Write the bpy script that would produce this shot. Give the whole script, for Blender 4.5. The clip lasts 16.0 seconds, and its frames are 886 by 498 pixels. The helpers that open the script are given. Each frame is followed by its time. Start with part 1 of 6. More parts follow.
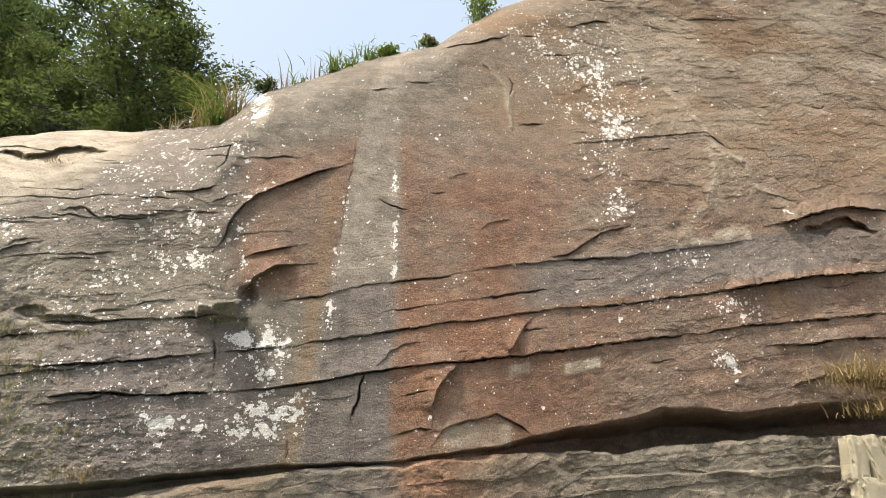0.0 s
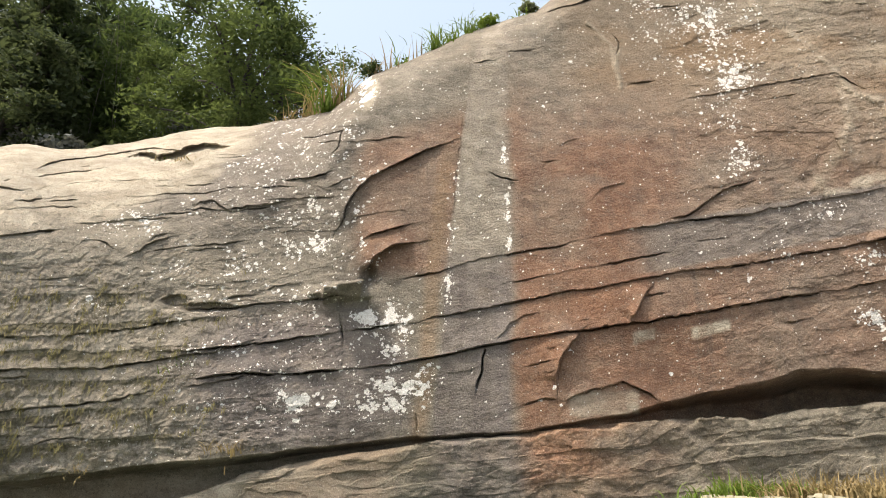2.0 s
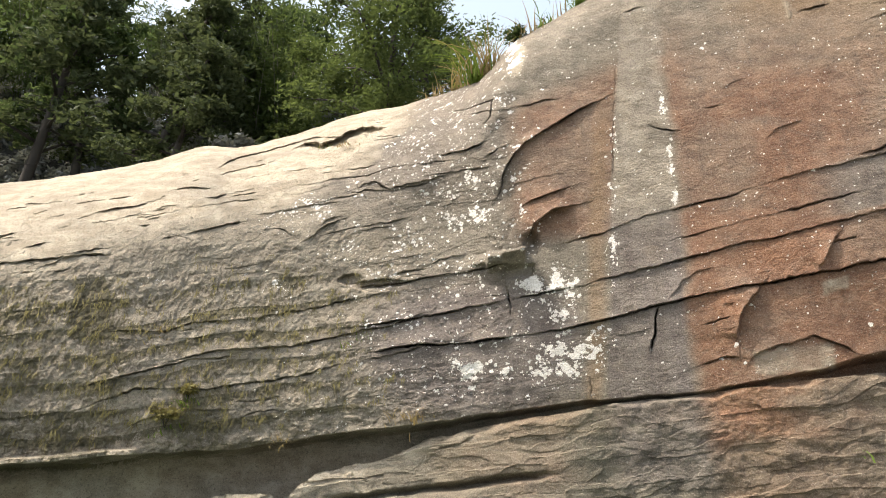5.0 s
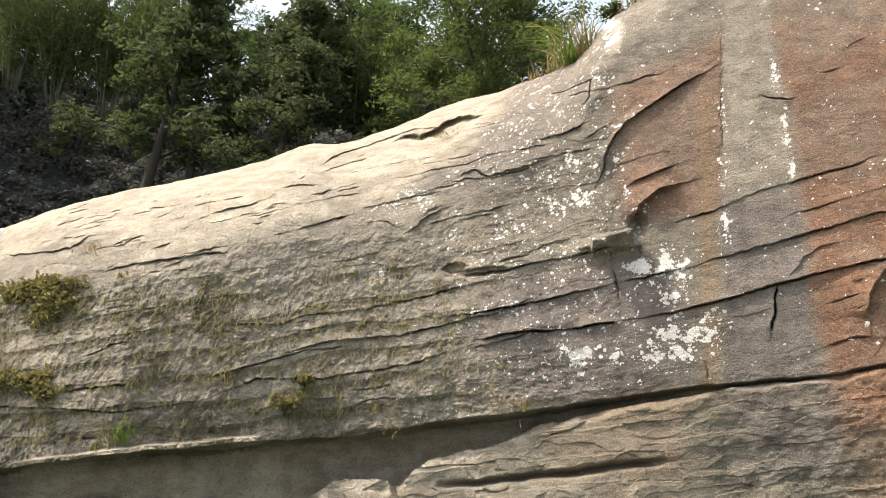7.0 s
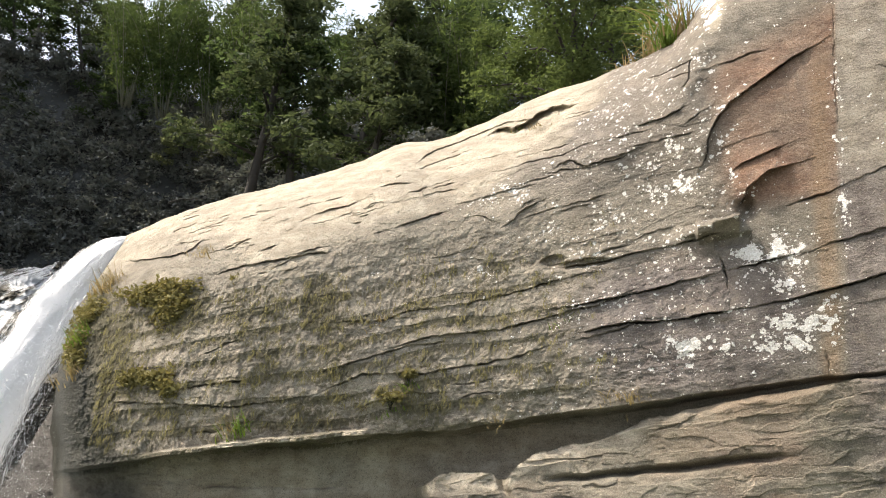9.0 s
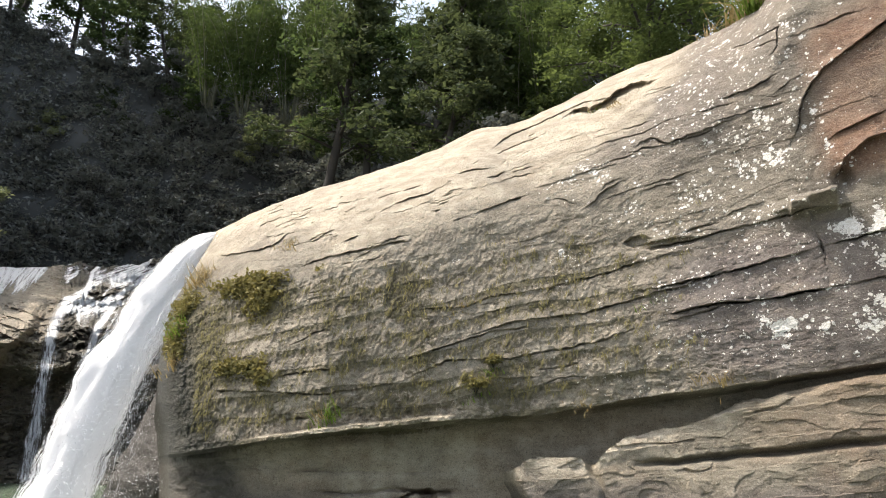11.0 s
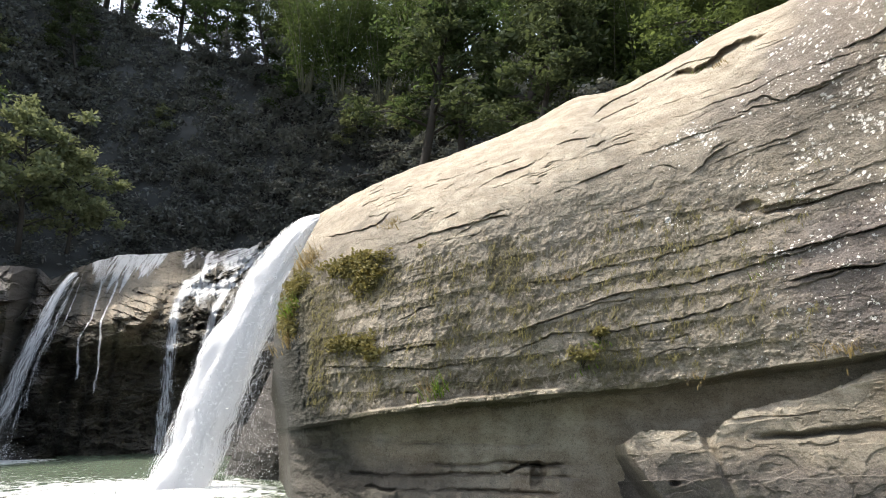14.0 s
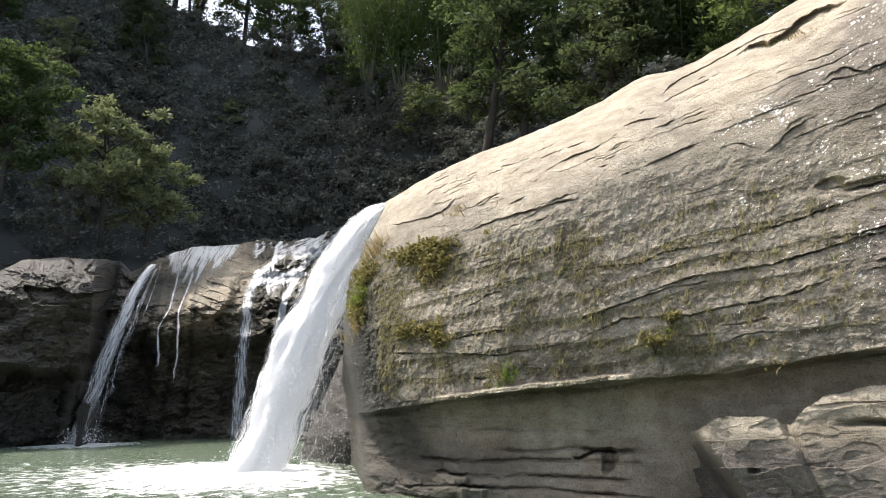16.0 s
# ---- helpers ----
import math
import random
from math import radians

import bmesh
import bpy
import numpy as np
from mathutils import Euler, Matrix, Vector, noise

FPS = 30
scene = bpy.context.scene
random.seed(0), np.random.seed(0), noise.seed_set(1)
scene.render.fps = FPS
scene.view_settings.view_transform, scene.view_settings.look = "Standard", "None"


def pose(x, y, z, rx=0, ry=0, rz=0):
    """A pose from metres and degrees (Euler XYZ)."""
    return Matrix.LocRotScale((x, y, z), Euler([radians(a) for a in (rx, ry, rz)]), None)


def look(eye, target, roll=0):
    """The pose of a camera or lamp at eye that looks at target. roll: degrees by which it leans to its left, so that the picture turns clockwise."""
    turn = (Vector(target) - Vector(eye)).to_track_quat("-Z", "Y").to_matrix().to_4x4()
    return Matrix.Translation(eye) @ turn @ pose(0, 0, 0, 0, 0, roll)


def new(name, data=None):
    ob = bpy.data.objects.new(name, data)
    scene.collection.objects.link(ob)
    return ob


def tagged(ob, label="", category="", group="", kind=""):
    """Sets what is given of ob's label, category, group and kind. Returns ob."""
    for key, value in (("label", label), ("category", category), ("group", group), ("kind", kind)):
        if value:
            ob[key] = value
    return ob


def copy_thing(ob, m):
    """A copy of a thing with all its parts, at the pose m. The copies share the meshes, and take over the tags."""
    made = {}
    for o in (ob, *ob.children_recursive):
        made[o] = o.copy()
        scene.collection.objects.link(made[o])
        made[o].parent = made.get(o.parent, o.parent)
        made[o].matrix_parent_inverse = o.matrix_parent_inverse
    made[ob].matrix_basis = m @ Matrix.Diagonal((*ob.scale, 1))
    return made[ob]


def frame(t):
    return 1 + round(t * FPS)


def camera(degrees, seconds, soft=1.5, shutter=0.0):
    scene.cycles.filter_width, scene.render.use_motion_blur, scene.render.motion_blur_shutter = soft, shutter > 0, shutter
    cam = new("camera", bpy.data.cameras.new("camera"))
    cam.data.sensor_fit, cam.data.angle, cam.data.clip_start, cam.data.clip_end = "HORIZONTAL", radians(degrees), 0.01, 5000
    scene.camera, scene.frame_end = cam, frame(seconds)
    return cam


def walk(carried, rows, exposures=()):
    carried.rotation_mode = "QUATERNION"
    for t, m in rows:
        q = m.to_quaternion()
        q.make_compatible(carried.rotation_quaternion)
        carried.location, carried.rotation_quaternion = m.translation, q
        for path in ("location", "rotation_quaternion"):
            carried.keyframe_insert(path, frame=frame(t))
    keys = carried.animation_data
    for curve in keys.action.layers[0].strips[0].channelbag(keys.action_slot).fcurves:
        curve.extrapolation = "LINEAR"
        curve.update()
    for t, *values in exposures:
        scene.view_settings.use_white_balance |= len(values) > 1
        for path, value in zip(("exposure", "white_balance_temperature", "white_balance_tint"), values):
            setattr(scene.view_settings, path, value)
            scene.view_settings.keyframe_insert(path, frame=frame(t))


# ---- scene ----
cam = camera(63.5, 16.0, 1.0)
ROWS = [
    (0.0, 0.002, -0.018, 1.450, 0.19, 21.81, 0.67),
    (0.5, -0.018, -0.019, 1.450, 2.44, 21.40, 0.61),
    (1.0, -0.039, -0.020, 1.450, 4.91, 20.85, 0.68),
    (1.5, -0.059, -0.022, 1.450, 7.18, 20.33, 0.78),
    (2.0, -0.080, -0.025, 1.450, 9.62, 19.75, 0.94),
    (2.5, -0.099, -0.029, 1.450, 11.84, 19.28, 1.13),
    (3.0, -0.118, -0.034, 1.450, 14.14, 18.81, 1.22),
    (3.5, -0.136, -0.038, 1.450, 16.22, 18.38, 1.21),
    (4.0, -0.155, -0.044, 1.450, 18.45, 17.96, 1.27),
    (6.5, -0.237, -0.080, 1.450, 28.77, 16.61, 1.26),
    (7.0, -0.253, -0.089, 1.450, 30.87, 16.56, 1.18),
    (7.5, -0.267, -0.098, 1.450, 32.78, 16.51, 1.09),
    (8.0, -0.282, -0.108, 1.450, 34.81, 16.43, 1.03),
    (8.5, -0.295, -0.117, 1.450, 36.63, 16.36, 0.95),
    (9.0, -0.308, -0.128, 1.450, 38.57, 16.25, 0.88),
    (11.5, -0.358, -0.173, 1.450, 46.27, 14.87, 1.14),
    (12.0, -0.365, -0.180, 1.450, 47.46, 14.44, 1.19),
    (12.5, -0.372, -0.189, 1.450, 48.77, 14.18, 1.18),
    (13.0, -0.380, -0.198, 1.450, 50.20, 13.89, 1.20),
    (13.5, -0.388, -0.208, 1.450, 51.59, 13.61, 1.09),
    (14.0, -0.396, -0.218, 1.450, 53.02, 13.39, 1.15),
    (14.5, -0.402, -0.227, 1.450, 54.30, 13.17, 1.04),
    (15.0, -0.409, -0.237, 1.450, 55.68, 12.96, 1.03),
    (15.5, -0.415, -0.246, 1.450, 56.93, 12.71, 1.05),
    (16.0, -0.421, -0.255, 1.450, 58.22, 12.41, 1.08),
]
walk(cam, [(t, pose(x, y, z, 90 + pitch, roll, yaw)) for t, x, y, z, yaw, pitch, roll in ROWS], [(0.0, 0.28, 6750, 10), (4.0, 0.46, 6800, 10), (9.0, 0.53, 6700, 10), (12.0, 0.44, 6450, 10), (16.0, 0.46, 6350, 10)])

# ---- world, sun ----
SUN_AZ, SUN_EL = 131.0, 59.0   # degrees to the left of +y, and up
TO_SUN = Vector((-math.sin(radians(SUN_AZ)) * math.cos(radians(SUN_EL)), math.cos(radians(SUN_AZ)) * math.cos(radians(SUN_EL)), math.sin(radians(SUN_EL))))
world = bpy.data.worlds.new("sky")
scene.world = world
world.use_nodes = True
wn = world.node_tree.nodes
sky = wn.new("ShaderNodeTexSky")
sky.sky_type, sky.sun_disc = "NISHITA", False
sky.sun_elevation, sky.sun_rotation = radians(SUN_EL), radians(360 - SUN_AZ)
sky.air_density, sky.dust_density, sky.ozone_density = 0.9, 10.0, 1.0
haze = wn.new("ShaderNodeMix")           # thin bright haze over the whole sky
haze.data_type, haze.blend_type = "RGBA", "ADD"
haze.inputs[0].default_value = 1.0
haze.inputs[7].default_value = (2.45, 2.95, 3.45, 1)
world.node_tree.links.new(sky.outputs[0], haze.inputs[6])
world.node_tree.links.new(haze.outputs[2], wn["Background"].inputs[0])
wn["Background"].inputs[1].default_value = 0.15
sun = new("sun", bpy.data.lights.new("sun", "SUN"))
sun.data.energy, sun.data.angle, sun.data.color = 3.75, radians(0.6), (1.0, 0.95, 0.86)
sun.matrix_world = look(TO_SUN * 60, (0, 0, 0))

# ---- numbers of the place ----
EYE = np.array([-0.25, -0.12, 1.45])          # the middle of the camera's short path
ORIGIN = np.array([0.0, 11.0, 0.0])           # foot of the rock wall
BEAR = radians(13)
ALONG = np.array([math.cos(BEAR), math.sin(BEAR), 0.0])     # along the wall, to the right
FACING = np.array([math.sin(BEAR), -math.cos(BEAR), 0.0])   # out of the wall, to the viewer
GAP = float((EYE - ORIGIN) @ FACING)


def lattice(ix, iy, seed):
    h = np.sin(ix * 127.1 + iy * 311.7 + seed * 74.7) * 43758.5453
    return h - np.floor(h)


def vnoise(x, y, seed=0):
    ix, iy = np.floor(x), np.floor(y)
    fx, fy = x - ix, y - iy
    fx, fy = fx * fx * (3 - 2 * fx), fy * fy * (3 - 2 * fy)
    a, b = lattice(ix, iy, seed), lattice(ix + 1, iy, seed)
    c, d = lattice(ix, iy + 1, seed), lattice(ix + 1, iy + 1, seed)
    return (a + (b - a) * fx) * (1 - fy) + (c + (d - c) * fx) * fy


def fbm(x, y, octaves=4, seed=0):
    total, size, weight = np.zeros(np.broadcast(x, y).shape), 1.0, 0.0
    for n in range(octaves):
        total += vnoise(x / size, y / size, seed + n * 7) * size
        weight += size
        size *= 0.5
    return total / weight * 2 - 1


def smooth(a, b, x):
    t = np.clip((x - a) / (b - a), 0, 1)
    return t * t * (3 - 2 * t)


def box(u, z, u0, u1, z0, z1, soft=0.04):
    return smooth(u0 - soft, u0 + soft, u) * smooth(u1 + soft, u1 - soft, u) * smooth(z0 - soft, z0 + soft, z) * smooth(z1 + soft, z1 - soft, z)


def blob(u, z, cu, cz, ru, rz):
    return np.exp(-((u - cu) / ru) ** 2 - ((z - cz) / rz) ** 2)


def wall_point(u, z, off=0.0):
    """A place on the rock wall: metres to the right along it, height, and how far it stands out."""
    q = ORIGIN + np.multiply.outer(np.asarray(u, float), ALONG)
    q[..., 2] = z
    return EYE + (q - EYE) * (1 - np.asarray(off) / GAP)[..., None]


def polar(az, dist, z):
    return Vector((EYE[0] - math.sin(radians(az)) * dist, EYE[1] + math.cos(radians(az)) * dist, z))


def sheet(name, points, attributes, material, smooth_shade=True):
    """A grid of points as one mesh, with float attributes per vertex."""
    rows, cols = points.shape[:2]
    index = np.arange(rows * cols).reshape(rows, cols)
    faces = np.stack([index[:-1, :-1], index[:-1, 1:], index[1:, 1:], index[1:, :-1]], -1).reshape(-1, 4)
    me = bpy.data.meshes.new(name)
    me.vertices.add(rows * cols)
    me.vertices.foreach_set("co", points.reshape(-1).astype(np.float32))
    me.loops.add(faces.size)
    me.loops.foreach_set("vertex_index", faces.reshape(-1).astype(np.int32))
    me.polygons.add(len(faces))
    me.polygons.foreach_set("loop_start", np.arange(0, faces.size, 4, dtype=np.int32))
    me.update(calc_edges=True)
    me.polygons.foreach_set("use_smooth", np.full(len(faces), smooth_shade))
    for key, values in attributes.items():
        at = me.attributes.new(key, "FLOAT", "POINT")
        at.data.foreach_set("value", np.broadcast_to(values, (rows, cols)).reshape(-1).astype(np.float32))
    me.materials.append(material)
    return new(name, me)


def soup(name, verts, faces, material, smooth_shade=False, parent=None):
    """Many small faces (an n x k array of corners) as one mesh."""
    me = bpy.data.meshes.new(name)
    k = faces.shape[1]
    me.vertices.add(len(verts))
    me.vertices.foreach_set("co", np.asarray(verts, np.float32).reshape(-1))
    me.loops.add(faces.size)
    me.loops.foreach_set("vertex_index", faces.reshape(-1).astype(np.int32))
    me.polygons.add(len(faces))
    me.polygons.foreach_set("loop_start", np.arange(0, faces.size, k, dtype=np.int32))
    me.update(calc_edges=True)
    me.polygons.foreach_set("use_smooth", np.full(len(faces), smooth_shade))
    me.materials.append(material)
    ob = new(name, me)
    ob.parent = parent
    return ob


def facets(x, y, seed):
    """Broken rock faces: every cell of an uneven net stands out (-1 to 1) and leans its own way."""
    ix, iy = np.floor(x), np.floor(y)
    best = np.full(x.shape, 1e9)
    value = np.zeros(x.shape)
    for dx in (-1, 0, 1):
        for dy in (-1, 0, 1):
            cx, cy = ix + dx, iy + dy
            px, py = x - cx - lattice(cx, cy, seed), y - cy - lattice(cx, cy, seed + 1)
            dist = px * px + py * py
            here = 2 * lattice(cx, cy, seed + 2) - 1 + 1.4 * px * (lattice(cx, cy, seed + 3) - 0.5) + 1.4 * py * (lattice(cx, cy, seed + 4) - 0.5)
            near = dist < best
            best = np.where(near, dist, best)
            value = np.where(near, here, value)
    return value


# ---- materials ----
class Graph:
    """A small helper to write node materials."""

    def __init__(self, name):
        self.mat = bpy.data.materials.new(name)
        self.mat.use_nodes = True
        self.tree = self.mat.node_tree
        self.out = self.tree.nodes["Material Output"]
        self.bsdf = self.tree.nodes["Principled BSDF"]

    def put(self, socket, value):
        if isinstance(value, bpy.types.NodeSocket):
            self.tree.links.new(value, socket)
        elif isinstance(value, tuple) and len(value) == 3 and socket.type == "RGBA":
            socket.default_value = (*value, 1)
        else:
            socket.default_value = value

    def node(self, kind, **given):
        n = self.tree.nodes.new(kind)
        for key, value in given.items():
            self.put(n.inputs[key.replace("_", " ")], value)
        return n

    def attr(self, name):
        n = self.tree.nodes.new("ShaderNodeAttribute")
        n.attribute_name = name
        return n.outputs["Fac"]

    def coords(self, scale=(1, 1, 1), turn=(0, 0, 0)):
        n = self.tree.nodes.new("ShaderNodeTexCoord")
        m = self.node("ShaderNodeMapping", Vector=n.outputs["Object"], Scale=scale, Rotation=turn)
        return m.outputs[0]

    def noise(self, vector, scale, detail=4.0, rough=0.55, warp=0.0):
        return self.node("ShaderNodeTexNoise", Vector=vector, Scale=scale, Detail=detail, Roughness=rough, Distortion=warp).outputs["Fac"]

    def cells(self, vector, scale, feature="F1", jitter=1.0):
        n = self.node("ShaderNodeTexVoronoi", Vector=vector, Scale=scale, Randomness=jitter)
        n.feature = feature
        return n.outputs["Distance"]

    def math(self, op, a, b=0.0, c=0.0):
        n = self.tree.nodes.new("ShaderNodeMath")
        n.operation = op
        for s, v in zip(n.inputs, (a, b, c)):
            self.put(s, v)
        return n.outputs[0]

    def ramp(self, value, low, high, to_low=0.0, to_high=1.0):
        n = self.node("ShaderNodeMapRange", Value=value, From_Min=low, From_Max=high, To_Min=to_low, To_Max=to_high)
        n.interpolation_type = "SMOOTHSTEP"
        return n.outputs[0]

    def mix(self, fac, a, b):
        n = self.tree.nodes.new("ShaderNodeMix")
        n.data_type = "RGBA"
        self.put(n.inputs[0], fac)
        self.put(n.inputs[6], a)
        self.put(n.inputs[7], b)
        return n.outputs[2]

    def bump(self, height, strength, distance, under=None):
        n = self.node("ShaderNodeBump", Height=height, Strength=strength, Distance=distance)
        if under:
            self.put(n.inputs["Normal"], under)
        return n.outputs[0]

    def done(self, colour, rough, normal=None, **more):
        self.put(self.bsdf.inputs["Base Color"], colour)
        self.put(self.bsdf.inputs["Roughness"], rough)
        if normal:
            self.put(self.bsdf.inputs["Normal"], normal)
        for key, value in more.items():
            self.put(self.bsdf.inputs[key.replace("_", " ")], value)
        return self.mat


def rock_material(name, grey=(0.290, 0.256, 0.205), dark=(0.148, 0.130, 0.104)):
    """Weathered sandstone; stains, crusts and growth come from attributes of the mesh."""
    g = Graph(name)
    p = g.coords()
    flat = g.coords((1, 1, 1.8))
    fine = g.noise(p, 22.0, 7.0, 0.72)
    gravel = g.noise(p, 48.0, 4.0, 0.7)
    mid = g.noise(flat, 2.6, 6.0, 0.68, 0.4)
    big = g.noise(p, 0.55, 3.0)
    runs = g.noise(g.coords((5.0, 5.0, 0.35)), 1.0, 4.0, 0.6)
    pits = g.cells(p, 26.0)
    col = g.mix(g.ramp(mid, 0.3, 0.7), dark, grey)
    col = g.mix(g.ramp(big, 0.35, 0.7, 0.0, 0.35), col, (0.26, 0.215, 0.16))
    iron = g.mix(g.ramp(mid, 0.28, 0.72), (0.150, 0.078, 0.050), (0.275, 0.152, 0.094))
    iron = g.mix(g.ramp(fine, 0.5, 0.75, 0.0, 0.6), iron, (0.30, 0.21, 0.14))
    iron = g.mix(g.ramp(runs, 0.5, 0.75, 0.0, 0.45), iron, (0.12, 0.075, 0.055))
    col = g.mix(g.attr("iron"), col, iron)
    col = g.mix(g.attr("rust"), col, g.mix(g.ramp(fine, 0.3, 0.7), (0.20, 0.092, 0.052), (0.31, 0.165, 0.095)))
    col = g.mix(g.attr("ochre"), col, g.mix(mid, (0.19, 0.122, 0.07), (0.31, 0.205, 0.118)))
    col = g.mix(g.attr("slate"), col, g.mix(g.ramp(g.math("ADD", g.math("MULTIPLY", mid, 0.5), g.math("MULTIPLY", runs, 0.5)), 0.35, 0.65), (0.105, 0.085, 0.080), (0.205, 0.177, 0.166)))
    # blotches and old water runs
    blot = g.noise(g.coords((1, 1, 1.6)), 1.9, 6.0, 0.72, 0.8)
    col = g.mix(g.ramp(blot, 0.52, 0.68, 0.0, 0.5), col, g.mix(0.55, col, (0.10, 0.092, 0.078)))
    col = g.mix(g.ramp(blot, 0.46, 0.32, 0.0, 0.5), col, g.mix(0.45, col, (0.36, 0.29, 0.21)))
    col = g.mix(g.ramp(runs, 0.55, 0.78, 0.0, 0.35), col, g.mix(0.6, col, (0.07, 0.06, 0.052)))
    # dark and pale mottles a hand wide
    mottle = g.noise(g.coords((1, 1, 1.35)), 6.5, 7.0, 0.74, 0.6)
    col = g.mix(g.ramp(mottle, 0.53, 0.66, 0.0, 0.5), col, g.mix(0.6, col, (0.055, 0.050, 0.042)))
    col = g.mix(g.ramp(mottle, 0.46, 0.33, 0.0, 0.42), col, g.mix(0.5, col, (0.42, 0.36, 0.28)))
    col = g.mix(g.attr("pale"), col, g.mix(g.ramp(mid, 0.35, 0.65), (0.34, 0.29, 0.215), (0.50, 0.44, 0.345)))
    # grain: light and dark specks, pits
    col = g.mix(g.ramp(gravel, 0.53, 0.68, 0.0, 0.5), col, g.mix(0.6, col, (0.62, 0.55, 0.46)))
    col = g.mix(g.ramp(gravel, 0.47, 0.32, 0.0, 0.6), col, g.mix(0.75, col, (0.03, 0.025, 0.02)))
    col = g.mix(g.ramp(fine, 0.47, 0.30, 0.0, 0.7), col, g.mix(0.7, col, (0.035, 0.03, 0.024)))
    col = g.mix(g.ramp(pits, 0.16, 0.05, 0.0, 0.6), col, g.mix(0.6, col, (0.03, 0.025, 0.02)))
    # moss and dry growth
    hang = g.noise(g.coords((1, 1, 0.4)), 15.0, 6.0, 0.75, 1.0)
    moss = g.ramp(g.math("ADD", g.attr("moss"), g.math("MULTIPLY", g.math("SUBTRACT", hang, 0.5), 1.6)), 0.35, 0.62)
    col = g.mix(moss, col, g.mix(g.ramp(hang, 0.35, 0.65), (0.070, 0.062, 0.040), (0.175, 0.152, 0.098)))
    # pale crusts of lichen
    warp = g.noise(p, 9.0, 4.0, 0.65)
    wv = g.node("ShaderNodeVectorMath")
    wv.operation = "ADD"
    c = g.node("ShaderNodeCombineXYZ", X=g.math("MULTIPLY", warp, 0.16), Y=g.math("MULTIPLY", fine, 0.05), Z=g.math("MULTIPLY", g.math("ADD", warp, fine), 0.07)).outputs[0]
    g.put(wv.inputs[0], p)
    g.put(wv.inputs[1], c)
    den = g.attr("lichen")
    patch = g.noise(p, 2.6, 4.0, 0.65)
    reach = g.math("MULTIPLY", g.math("MAXIMUM", g.math("SUBTRACT", den, 0.17), 0.0), g.ramp(patch, 0.40, 0.60, 0.12, 1.45))

    def spots(scale, floor, share, least, more, swell):
        """Round crusts, one to a cell: the attribute says how many of the cells bear one."""
        n = g.node("ShaderNodeTexVoronoi", Vector=wv.outputs[0], Scale=scale)
        rnd = g.node("ShaderNodeSeparateColor", Color=n.outputs["Color"])
        there = g.math("LESS_THAN", rnd.outputs[0], g.math("MULTIPLY", g.math("SUBTRACT", reach, floor), share))
        radius = g.math("ADD", g.math("MULTIPLY_ADD", rnd.outputs[1], more, least), g.math("MULTIPLY", g.math("MAXIMUM", g.math("SUBTRACT", reach, 0.8), 0.0), swell))
        return g.math("MULTIPLY", there, g.ramp(g.math("SUBTRACT", radius, n.outputs["Distance"]), -0.03, 0.05))

    lit = g.math("MAXIMUM", spots(8.0, 0.30, 0.85, 0.12, 0.38, 0.30), g.math("MAXIMUM", spots(14.0, 0.10, 0.85, 0.14, 0.40, 0.25), spots(30.0, 0.02, 0.5, 0.18, 0.32, 0.1)))
    lit = g.math("MULTIPLY", lit, g.ramp(fine, 0.34, 0.46, 0.45, 1.0))
    col = g.mix(lit, col, g.mix(g.ramp(gravel, 0.4, 0.62), (0.68, 0.64, 0.58), (0.90, 0.88, 0.84)))
    # wetness of the rock, and shade painted with the same darkening
    wet_shade = g.attr("wet_shade")
    col = g.mix(g.math("MULTIPLY", wet_shade, 0.8), col, (0.026, 0.027, 0.024))
    h = g.math("ADD", g.math("MULTIPLY", fine, 0.75), g.math("ADD", g.math("MULTIPLY", gravel, 0.35), g.math("MULTIPLY", lit, 0.12)))
    n1 = g.bump(g.math("ADD", mid, g.math("MULTIPLY", blot, 0.6)), 0.35, 0.06)
    n2 = g.bump(g.math("ADD", h, g.math("MULTIPLY", mottle, 0.5)), 0.9, 0.055, n1)
    n3 = g.bump(moss, 0.6, 0.03, n2)
    return g.done(col, g.ramp(wet_shade, 0.0, 1.0, 0.92, 0.45), n3, Specular_IOR_Level=0.3)


ROCK = rock_material("sandstone")
LOW_ROCK = rock_material("lower sandstone", (0.205, 0.185, 0.14), (0.10, 0.09, 0.07))
FALL_ROCK = rock_material("river sandstone", (0.22, 0.19, 0.14), (0.10, 0.09, 0.07))


def leaf_material(name, low, high, through_light=0.35):
    g = Graph(name)
    rnd = g.tree.nodes.new("ShaderNodeNewGeometry").outputs["Random Per Island"]
    tone = g.noise(g.coords(), 0.8, 2.0)
    col = g.mix(g.math("MULTIPLY", g.math("ADD", rnd, tone), 0.5), low, high)
    g.done(col, 0.7, None, Specular_IOR_Level=0.12)
    tr = g.node("ShaderNodeBsdfTranslucent", Color=g.mix(0.5, col, (high[0] * 1.6, high[1] * 1.5, high[2])))
    m = g.node("ShaderNodeMixShader", Fac=through_light)
    g.tree.links.new(g.bsdf.outputs[0], m.inputs[1])
    g.tree.links.new(tr.outputs[0], m.inputs[2])
    g.tree.links.new(m.outputs[0], g.out.inputs[0])
    return g.mat


